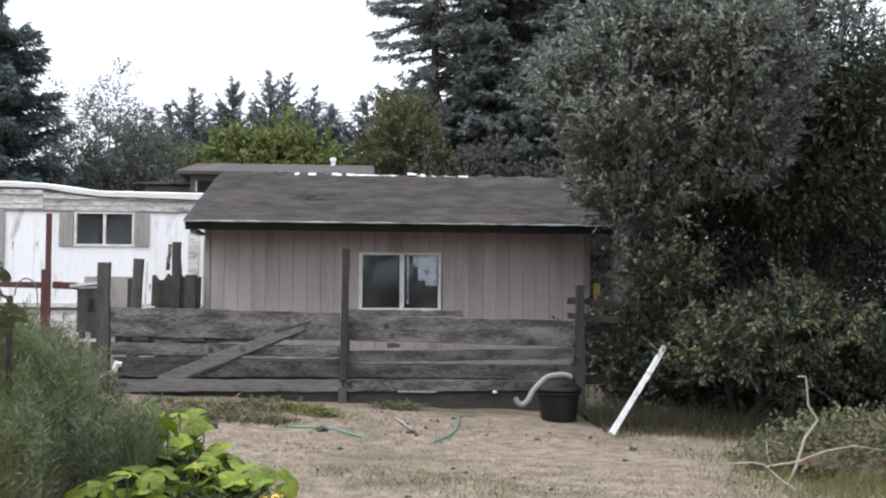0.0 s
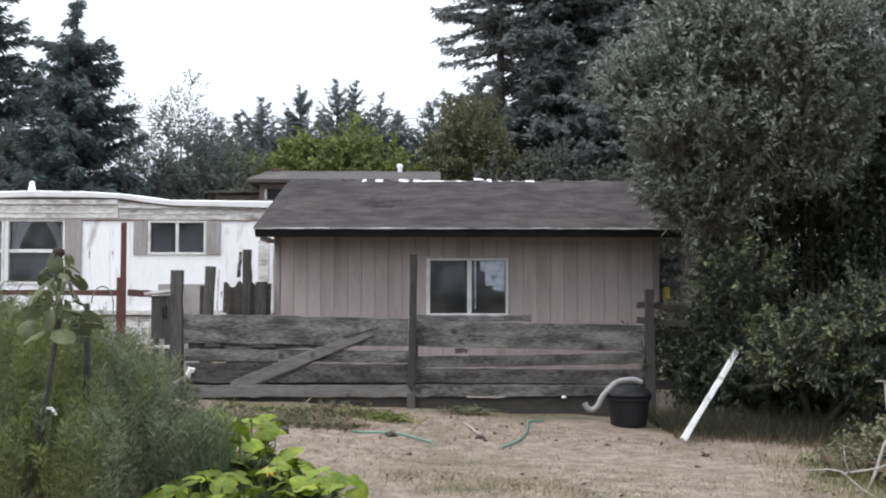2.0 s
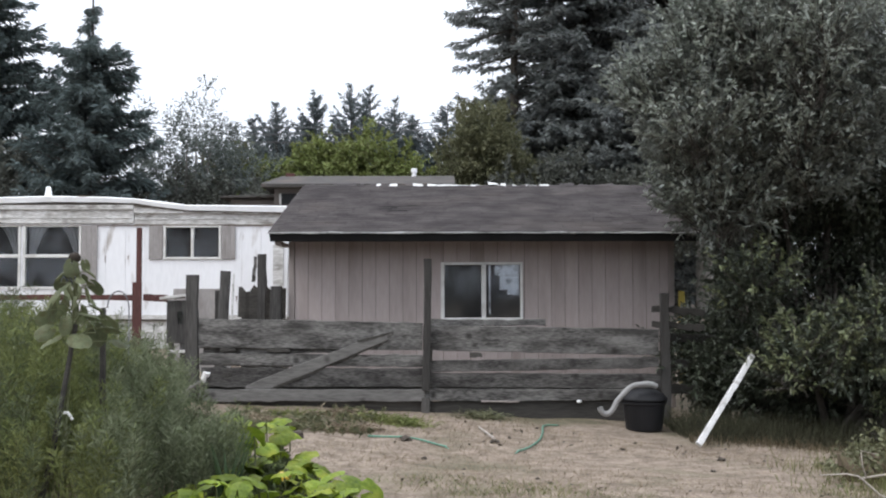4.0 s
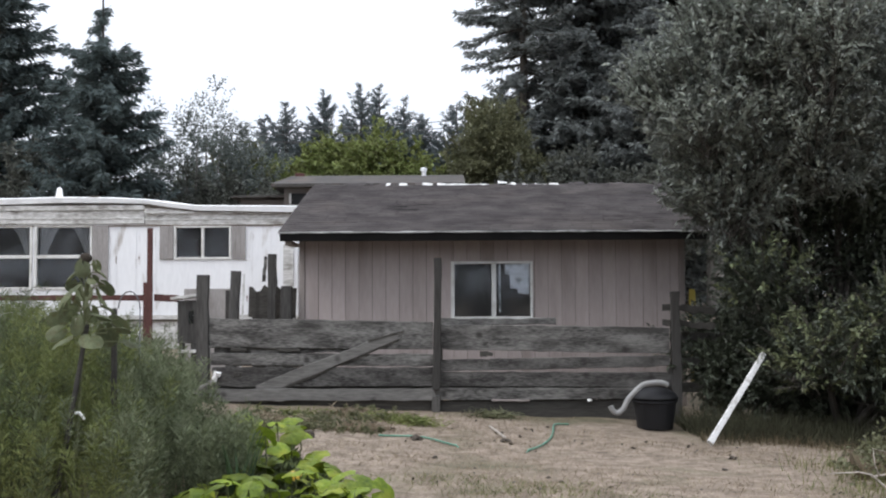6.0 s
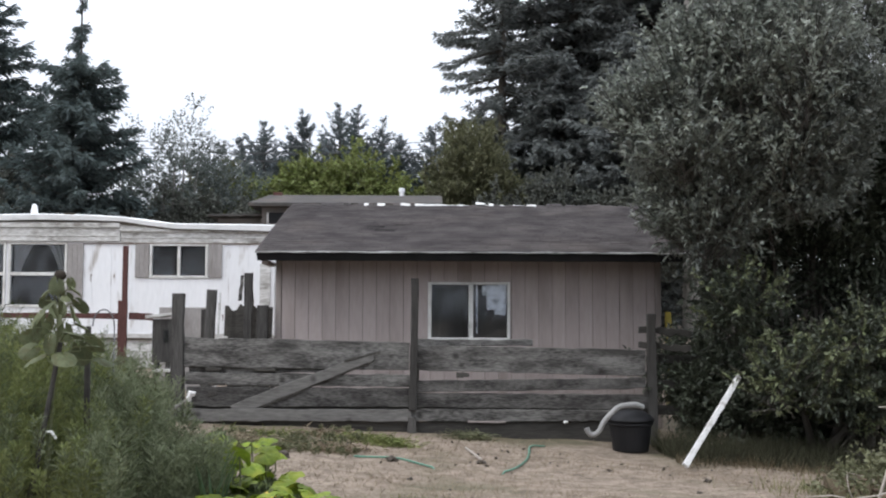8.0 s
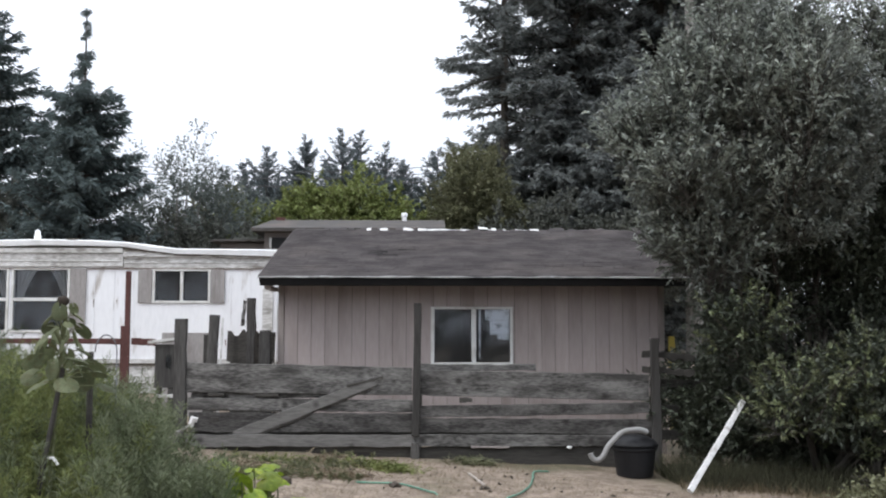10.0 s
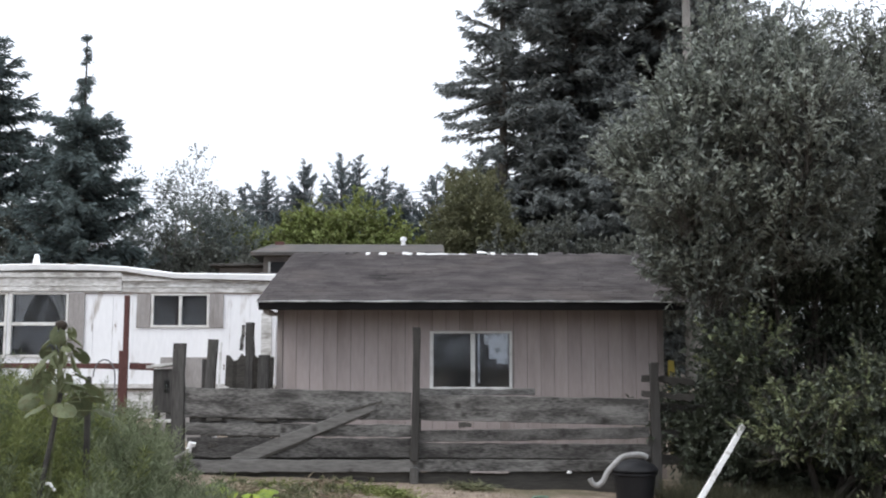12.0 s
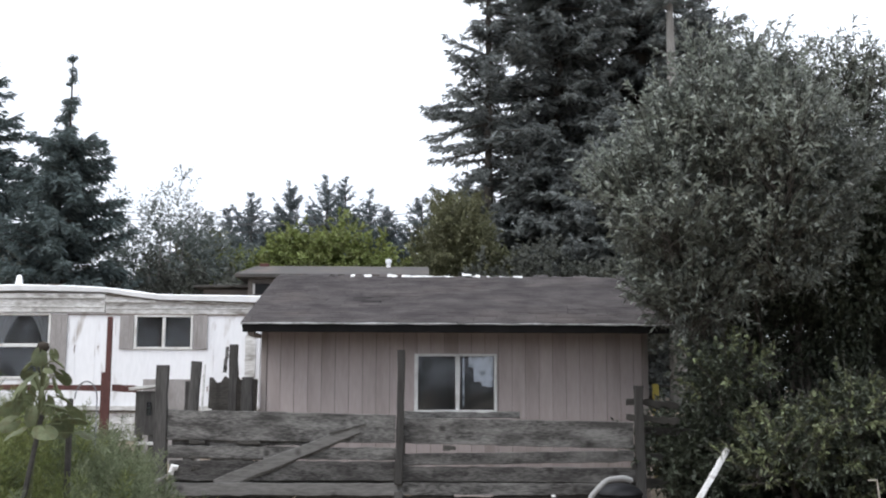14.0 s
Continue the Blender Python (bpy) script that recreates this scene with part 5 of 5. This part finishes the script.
# ---- weeds, sunflower and pumpkins in the bed ----
def weed_bed(name, spots, height_of, material, label, seed, per=110, length=0.085, width=0.011):
    """Tall feathery plants: stems with side shoots of fine leaves."""
    rng = np.random.default_rng(seed)
    n = len(spots)
    base = np.column_stack([spots, rise(spots[:, 0], spots[:, 1])])
    h = height_of(spots) * rng.uniform(0.78, 1.04, n)
    way = unit(np.column_stack([rng.normal(0, 0.13, n), rng.normal(0, 0.13, n), np.ones(n)]))
    s = (0.12 + 0.88 * rng.random((n, per)) ** 0.8)[..., None]
    side = unit(rng.normal(size=(n, per, 3)) * np.array([1, 1, 0.3]))
    out = 0.13 * (1.15 - s) * rng.random((n, per, 1)) * np.minimum(1.2, h)[:, None, None] * 1.6
    p = base[:, None] + way[:, None] * s * h[:, None, None] + side * out + np.array([0, 0, 1]) * out * 0.8
    w = side * 0.7 + np.array([0, 0, 0.8]) + rng.normal(scale=0.35, size=p.shape)
    v, f = leaves(p.reshape(-1, 3), w.reshape(-1, 3), length, width, rng, 0.1, 0.2)
    sv = np.stack([base - [0.004, 0, 0], base + [0.004, 0, 0], base + way * h[:, None]], axis=1).reshape(-1, 3)
    sf = np.arange(3 * n).reshape(-1, 3) + len(v)
    ob = array_part(name, np.concatenate([v, sv]), np.concatenate([f, sf]), material, sides=3)
    return tagged(ob, label, "weeds", kind="stuff")


rng = np.random.default_rng(41)
def tall(s):
    """Tops that reach a slanting line: lower near the path and towards the pumpkins."""
    u = s[:, 0] / s[:, 1]
    top = 1.5 - s[:, 1] * np.interp(u, (-0.42, -0.37, -0.3, -0.27, -0.24), (0.002, 0.008, 0.04, 0.055, 0.075))
    return np.clip(top - 0.26 * np.clip(8.6 - s[:, 1], 0, 3) + 0.07 * np.sin(s[:, 0] * 5.7 + s[:, 1] * 4.9), 0.3, 1.5)


bed = np.column_stack([rng.uniform(-5.2, -1.75, 1250), rng.uniform(6.2, 10.4, 1250)])
bed = bed[bed[:, 0] < -0.247 * bed[:, 1] - 0.10 + rng.normal(0, 0.12, len(bed))]
bed = bed[(bed[:, 1] > 7.5) | (bed[:, 0] < -1.95)]
bed = bed[(bed[:, 1] > 6.95) | (np.abs(bed[:, 0] / bed[:, 1] + 0.364) > 0.022)]
kind = rng.random(len(bed)) + 0.5 * np.sin(bed[:, 0] * 2.9 + bed[:, 1] * 1.3)
pale = (bed[:, 0] / bed[:, 1] > -0.34) & (rng.random(len(bed)) < 0.55)
weed_bed("tall_weeds", bed[(kind < 0.62) & ~pale], tall, M_WEED, "tall feathery green weeds in the garden bed", 42, per=200, length=0.075, width=0.0075)
weed_bed("soft_weeds", bed[pale], lambda q: tall(q) * 0.98, M_WEED_GREY, "soft greyish feathery weeds beside the lawn", 49, per=180, length=0.07, width=0.0075)
weed_bed("yellow_weeds", bed[(kind >= 0.62) & ~pale], lambda q: tall(q) * 0.96, M_WEED_YELLOW, "feathery weeds turning yellow in the garden bed", 47, per=200, length=0.065, width=0.007)
bed2 = np.column_stack([rng.uniform(-1.98, -1.5, 52), rng.uniform(7.2, 8.2, 52)])
weed_bed("grey_weeds", bed2, lambda s: 0.7 + 0 * s[:, 0], M_WEED_GREY, "soft greyish feathery weeds at the edge of the bed", 43, per=130, length=0.07, width=0.008)
under = np.column_stack([rng.uniform(-2.0, -0.35, 420), rng.uniform(6.2, 9.4, 420)])
under = under[under[:, 0] < -0.42 - 0.36 * (under[:, 1] - 6.6)]
weed_bed("bed_weeds", under, lambda s: 0.15 + 0 * s[:, 0], M_WEED, "low green weeds under the pumpkin leaves", 48, per=45, length=0.06, width=0.014)
low = np.column_stack([rng.uniform(-2.6, -0.8, 160), rng.uniform(11.5, 13.9, 160)])
low = low[np.sin(low[:, 0] * 4) + np.sin(low[:, 1] * 5) > -0.2]
weed_bed("low_weeds", low, lambda s: 0.08 + 0 * s[:, 0], M_OLIVE, "low trampled weeds by the fence", 44, per=40, length=0.06, width=0.012)
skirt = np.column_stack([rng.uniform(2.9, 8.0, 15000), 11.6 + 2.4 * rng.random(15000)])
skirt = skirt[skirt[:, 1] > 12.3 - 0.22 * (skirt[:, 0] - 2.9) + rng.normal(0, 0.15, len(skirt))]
# blades nearest the shrub take the darker colour, as painted shade
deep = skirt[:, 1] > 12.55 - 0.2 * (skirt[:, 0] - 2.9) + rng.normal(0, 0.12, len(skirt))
blades("shaded_grass", skirt[deep], 0.3, M_SHADEGRASS, "long grass close under the shrub, coloured dark for its shade", 50, lean=0.6, wide=0.01)
blades("long_dry_grass", skirt[~deep], 0.14, M_DULLGRASS, "long dry grass under the shrub", 45, lean=0.6, wide=0.009)
mound = np.column_stack([rng.normal(4.6, 0.55, 9000), rng.normal(8.7, 0.9, 9000)])
blades("rough_grass", mound, 0.17, M_GRASS, "rough green and dry grass round the brush heap", 46, lean=0.35, wide=0.009)


def big_leaf(size, seed, lobes=5, depth=0.14):
    """A broad lobed leaf, cupped, with sunken ribs; its stalk joins at the origin."""
    rnd = random.Random(seed)
    bm = bmesh.new()
    c = bm.verts.new((0, 0, 0.0))
    rings = []
    for r in (0.35, 0.7, 1.0):
        ring = []
        for k in range(20):
            a = -math.pi * 0.94 + k / 19 * math.pi * 1.88
            lobe = 1 - depth * (0.5 - 0.5 * math.cos(a * lobes)) * r
            ribs = 0.05 * math.cos(a * lobes) * r
            rad = size * 0.5 * r * lobe * (1 + 0.12 * math.cos(a)) * (1 + rnd.uniform(-0.04, 0.04))
            ring.append(bm.verts.new((rad * math.cos(a), rad * math.sin(a), size * (0.07 * r - 0.17 * r * r - ribs * 0.5) + rnd.uniform(-0.008, 0.008))))
        rings.append(ring)
    for k in range(19):
        bm.faces.new((c, rings[0][k], rings[0][k + 1]))
        for p, q in zip(rings, rings[1:]):
            bm.faces.new((p[k], q[k], q[k + 1], p[k + 1]))
    me = bpy.data.meshes.new("leaf")
    bm.to_mesh(me)
    bm.free()
    me.polygons.foreach_set("use_smooth", [True] * len(me.polygons))
    return me


def build_pumpkin_plant():
    plant = thing("pumpkin_plant", (-0.9, 7.2, 0), "sprawling pumpkin plant with large bright green leaves", "plant")
    rnd = random.Random(77)
    kinds = [big_leaf(0.235, i) for i in range(4)]
    for m in kinds:
        m.materials.append(M_PUMPLEAF)
    line = [(-0.3, 6.3), (-0.5, 6.8), (-0.68, 7.3), (-0.88, 7.9), (-1.1, 8.5), (-1.5, 9.2)]
    bm = bmesh.new()
    spots = []
    for i in range(176):
        if i < 108:
            s = rnd.random() * 4.99
            a, b = line[int(s)], line[int(s) + 1]
            k = s % 1
            x, y = a[0] + (b[0] - a[0]) * k + rnd.gauss(0, 0.05) - 0.75 * rnd.random() ** 1.4, a[1] + (b[1] - a[1]) * k + rnd.gauss(-0.1, 0.2)
            h = rnd.uniform(0.08, 0.25)
        elif i < 132:
            x, y, h = rnd.uniform(-1.85, -1.2), rnd.uniform(6.6, 7.3), rnd.uniform(0.12, 0.36)
        else:
            x, y, h = rnd.uniform(-2.25, -1.3), rnd.uniform(8.0, 10.0), rnd.uniform(0.22, 0.45)
        if y < 6.55 or (y < 7.08 and -0.85 < x < -0.4):
            continue
        spots.append((x, y, h))
    for x, y, h in spots:
        g = ground_at(x, y)
        lf = new("leaf", rnd.choice(kinds))
        lf.parent = plant
        lf.location = Vector((x, y, g + h)) - plant.location
        lf.rotation_euler = (rnd.gauss(0.3, 0.3), rnd.gauss(0, 0.3), rnd.uniform(0, 6.28))
        sc = rnd.uniform(0.7, 1.15)
        lf.scale = (sc, sc, sc)
        tube(bm, [(x + rnd.gauss(0, 0.05), y + rnd.gauss(0, 0.05), g - 0.02), (x + 0.01, y, g + h * 0.6), (x, y, g + h)], [0.009, 0.007, 0.006], 5)
    for a, b in zip(line, line[1:]):
        tube(bm, [(*a, ground_at(*a) + 0.02), ((a[0] + b[0]) / 2 + 0.05, (a[1] + b[1]) / 2, ground_at(*a) + 0.03), (*b, ground_at(*b) + 0.02)], 0.011, 5)
    part("vine", bm, M_STALK, plant)
    return plant


build_pumpkin_plant()


def pumpkin(x, y, r, seed, lift=0.0):
    g = ground_at(x, y) + lift
    p = thing("pumpkin", (x, y, g), "small ripe orange pumpkin among its leaves", "pumpkin", "pumpkins")
    bm = bmesh.new()
    bmesh.ops.create_uvsphere(bm, u_segments=30, v_segments=14, radius=1)
    for v in bm.verts:
        a = math.atan2(v.co.y, v.co.x)
        k = 1 - 0.07 * abs(math.sin(a * 5))
        v.co = Vector((x + v.co.x * r * k, y + v.co.y * r * k, g + r * 0.85 + v.co.z * r * 0.85 * (1 - 0.2 * max(0, 1 - 3 * math.hypot(v.co.x, v.co.y)))))
    part("fruit", bm, M_PUMPKIN, p, smooth=True)
    part("stem", tube(bmesh.new(), [(x, y, g + r * 1.4), (x + 0.01, y, g + r * 1.75), (x + 0.03, y, g + r * 1.9)], [0.012, 0.009, 0.01], 6), M_STALK, p)


pumpkin(-0.645, 6.98, 0.052, 1, 0.05)
pumpkin(-0.545, 6.98, 0.054, 2, 0.05)
pumpkin(-1.22, 7.95, 0.06, 3, 0.1)


def build_sunflower():
    x, y = -2.5, 7.0
    g = ground_at(x, y)
    s = thing("sunflower", (x, y, g), "spent sunflower with a dark seed head and drooping leaves", "sunflower")
    part("stalk", tube(bmesh.new(), [(x - 0.07, y, g - 0.05), (x - 0.03, y, 0.6), (x + 0.0, y, 1.28), (x + 0.04, y, 1.69), (x + 0.035, y - 0.03, 1.76)], [0.015, 0.014, 0.012, 0.011, 0.009], 8), M_STALK, s, smooth=True)
    head = bmesh.new()
    bmesh.ops.create_uvsphere(head, u_segments=20, v_segments=10, radius=1)
    for v in head.verts:
        v.co = Vector((x + 0.03 + v.co.x * 0.042, y - 0.045 + v.co.y * 0.027, 1.772 + v.co.z * 0.037))
    part("seed_head", head, M_SEED, s, "dark round seed head", smooth=True)
    me = big_leaf(0.26, 9, lobes=1, depth=0.05)
    me.materials.append(M_SUNLEAF)
    rnd = random.Random(6)
    for i in range(30):
        z = 1.16 + i * 0.018
        a = i * 2.4 + 0.4
        lf = new("leaf", me)
        lf.parent = s
        reach = 0.07 + 0.21 * (1 - i / 30) * rnd.uniform(0.5, 1.1)
        px, py = x + 0.02 + math.cos(a) * reach, y + math.sin(a) * reach
        lf.location = Vector((px, py, z + 0.05)) - s.location
        lf.rotation_euler = (rnd.gauss(0, 0.6), 0.8 + rnd.gauss(0, 0.45), a)
        k = rnd.uniform(0.42, 0.78) * (1.05 - i * 0.016)
        lf.scale = (k * 1.15, k * 0.85, k)
        part("leaf_stalk", tube(bmesh.new(), [(x + 0.01, y, z - 0.04), ((x + px) / 2, (y + py) / 2, z + 0.05), (px, py, z + 0.05)], 0.005, 5), M_STALK, s)
    part("tie", tube(bmesh.new(), [(x - 0.04, y - 0.03, 0.74), (x + 0.0, y - 0.045, 0.745), (x + 0.035, y - 0.05, 0.70)], 0.010, 6), M_RIBBON, s, "pale cloth tie")


build_sunflower()
cane = tube(bmesh.new(), [(-2.74, 6.98, -0.1), (-2.61, 6.97, 0.43), (-2.455, 6.96, 1.33)], [0.022, 0.02, 0.016], 7)
tagged(part("garden_cane", cane, M_WOOD_DARK), "dark cane that holds up the sunflower", "cane")
stake = tube(bmesh.new(), [(-2.39, 7.35, -0.1), (-2.405, 7.35, 1.43)], [0.024, 0.022], 8)
tagged(part("garden_stake", stake, M_WOOD_DARK), "dark upright stake in the weed bed", "stake")
arch = tube(bmesh.new(), [(-2.72 + 0.09 * math.cos(a), 8.7, 1.42 + 0.14 * math.sin(a)) for a in [i * math.pi / 10 for i in range(11)]] , 0.006, 6)
tube(arch, [(-2.63, 8.7, 1.42), (-2.62, 8.7, -0.05)], 0.006, 6)
tagged(part("wire_hook", arch, M_WIRE, smooth=True), "thin bent wire plant support", "plant support")


def build_blade_plant(x, y):
    p = thing("blade_plant", (x, y, ground_at(x, y)), "dark green upright sword-leaved plant", "plant")
    rnd = random.Random(12)
    for i in range(11):
        a = rnd.uniform(0, 6.28)
        h = rnd.uniform(0.4, 0.62)
        bx, by = x + rnd.gauss(0, 0.035), y + rnd.gauss(0, 0.035)
        bm = bmesh.new()
        prev = None
        for k in range(6):
            s = k / 5
            w = 0.022 * (1 - s ** 2) + 0.001
            c = Vector((bx + math.cos(a) * 0.12 * s * s, by + math.sin(a) * 0.12 * s * s, ground_at(x, y) - 0.02 + h * s))
            d = Vector((-math.sin(a), math.cos(a), 0)) * w
            row = [bm.verts.new(c - d), bm.verts.new(c + Vector((math.cos(a), math.sin(a), 0)) * 0.005), bm.verts.new(c + d)]
            if prev:
                bm.faces.new((prev[0], prev[1], row[1], row[0])), bm.faces.new((prev[1], prev[2], row[2], row[1]))
            prev = row
        part("blade", bm, M_BLADE, p)


build_blade_plant(-1.5, 7.3)


# ---- brush heap with dead branches ----
def dead_branch(points, r, label):
    ob = part("dead_branch", tube(bmesh.new(), points, [r * (1 - 0.6 * i / (len(points) - 1)) for i in range(len(points))], 7), M_DEADWOOD, smooth=True)
    return tagged(ob, label, "branch", group="dead branches of the brush heap")


dead_branch([(3.55, 8.50, -0.10), (3.61, 8.50, 0.04), (3.69, 8.50, 0.28), (3.80, 8.50, 0.43), (3.72, 8.50, 0.55), (3.71, 8.50, 0.69), (3.70, 8.50, 0.79), (3.63, 8.50, 0.79)], 0.0145, "pale bleached branch standing up from the heap")
dead_branch([(3.65, 8.20, -0.24), (3.53, 8.20, -0.12), (3.38, 8.20, -0.03), (3.22, 8.20, 0.11), (3.12, 8.20, 0.13), (2.91, 8.20, 0.12)], 0.012, "pale forked dead twig lying over the grass")
dead_branch([(3.28, 8.20, 0.10), (3.25, 8.20, 0.19), (3.24, 8.20, 0.30)], 0.007, "pale forked dead twig lying over the grass")
dead_branch([(3.30, 8.40, 0.06), (3.58, 8.40, 0.10), (3.83, 8.40, 0.19), (4.07, 8.40, 0.23), (4.32, 8.40, 0.19)], 0.009, "thin dark branch across the brush heap")


def build_brush_heap():
    rnd = random.Random(31)
    heap = thing("brush_heap", (4.7, 9.3, ground_at(4.7, 9.3)), "low heap of dry brown brush and thin twigs", "brush heap")
    bm = bmesh.new()
    bmesh.ops.create_icosphere(bm, subdivisions=4, radius=1)
    for v in bm.verts:
        c = v.co.copy()
        k = 1 + 0.35 * noise.noise(c * 2.3) + 0.22 * noise.noise(c * 6.1)
        x, y = 4.7 + c.x * 1.15 * k, 9.3 + c.y * 0.8 * k
        v.co = Vector((x, y, ground_at(x, y) - 0.06 + max(-0.2, c.z) * 0.46 * k))
    part("litter", bm, M_BRUSH, heap, "matted brown litter")
    for i in range(46):
        a, r = rnd.uniform(0, 6.28), rnd.uniform(0.1, 0.95)
        x, y = 4.7 + math.cos(a) * r * 1.1, 9.3 + math.sin(a) * r * 0.8
        z = ground_at(x, y) + 0.38 * (1 - r * r) + 0.03
        d = rnd.uniform(0, 6.28)
        ln = rnd.uniform(0.25, 0.75)
        end = (x + math.cos(d) * ln, y + math.sin(d) * ln * 0.6, z + rnd.uniform(-0.05, 0.22))
        mid = ((x + end[0]) / 2 + rnd.gauss(0, 0.04), (y + end[1]) / 2, (z + end[2]) / 2 + rnd.uniform(0, 0.08))
        part("twig", tube(bmesh.new(), [(x, y, z - 0.05), mid, end], [0.008, 0.006, 0.003], 5), M_DEADWOOD if rnd.random() < 0.4 else M_BARK, heap)
    rng = np.random.default_rng(32)
    n = 900
    a, r = rng.uniform(0, 6.28, n), rng.random(n) ** 0.5
    p = np.column_stack([4.7 + np.cos(a) * r * 1.25, 9.3 + np.sin(a) * r * 0.95, np.zeros(n)])
    p[:, 2] = rise(p[:, 0], p[:, 1]) + 0.38 * (1 - r * r) + rng.uniform(0, 0.12, n)
    v, f = sprays(p, rng.normal(size=(n, 3)) * 0.5, rng, 7, 0.2, 0.06, 0.03, 0.6)
    leaf = array_part("leaf_litter", v, f, M_OLIVE, heap, "straggling olive bramble leaves", sides=3)
    tagged(leaf, kind="stuff")


build_brush_heap()
rag = bmesh.new()
tube(rag, [(-3.235, FY - 0.1, 0.35), (-3.245, FY - 0.11, 0.42), (-3.215, FY - 0.12, 0.5), (-3.18, FY - 0.1, 0.49), (-3.185, FY - 0.1, 0.44)], [0.014, 0.036, 0.04, 0.03, 0.012], 8)
tagged(part("white_rag", rag, M_RIBBON), "small white rag caught on the fence", "rag")
old = tube(bmesh.new(), [(-3.45, FY - 0.22, -0.1), (-3.5, FY - 0.22, 0.15), (-3.42, FY - 0.2, 0.3), (-3.25, FY - 0.15, 0.40)], [0.07, 0.06, 0.035, 0.015], 8)
tagged(part("bent_branch", old, M_BARK_GREY, smooth=True), "grey bent branch leaning on the fence post", "branch")


def hay_tuft(x, y, size, seed):
    """A loose tuft of pulled weeds lying by the fence."""
    rng = np.random.default_rng(seed)
    n = 420
    p = np.column_stack([rng.normal(x, size, n), rng.normal(y, size * 0.6, n), np.zeros(n)])
    p[:, 2] = rise(p[:, 0], p[:, 1]) + np.abs(rng.normal(0, 0.035, n))
    v, f = leaves(p, rng.normal(size=(n, 3)) * np.array([1, 1, 0.35]) + np.array([0, 0, 0.15]), 0.13, 0.014, rng, 0.1, 0.2)
    ob = array_part("weed_pile", v, f, (M_OLIVE, M_STRAW, M_WEED_YELLOW)[seed % 3], sides=3)
    return tagged(ob, "loose pile of pulled withered weeds on the lawn", "weed pile", group="weed piles", kind="stuff")


for i, (x, y, w) in enumerate(((-2.0, 13.2, 0.2), (-1.7, 12.6, 0.25), (-1.3, 13.3, 0.22), (-0.8, 13.1, 0.2), (-1.9, 11.9, 0.2), (-1.1, 12.0, 0.18), (-0.5, 12.6, 0.15), (0.5, 13.6, 0.14), (-2.2, 12.4, 0.22))):
    hay_tuft(x, y, w, 500 + i)


def litter():
    """Dead leaves and crumbs of earth scattered over the lawn."""
    rng = np.random.default_rng(88)
    n = 320
    x, y = rng.uniform(-2.6, 5.0, n), 6.5 + 7.6 * rng.random(n) ** 0.7
    keep = np.sin(x * 2.1 + 0.4) + np.sin(y * 1.7) + rng.normal(0, 0.8, n) > 0.2
    p = np.column_stack([x, y, rise(x, y) + 0.012])[keep]
    w = rng.normal(size=p.shape) * np.array([1, 1, 0.25])
    v, f = leaves(p, w, 0.055, 0.03, rng, 0.0, 0.3)
    ob = array_part("leaf_litter", v, f, M_EARTH, sides=3)
    tagged(ob, "small dead leaves and crumbs of earth on the lawn", "litter", kind="stuff")


litter()
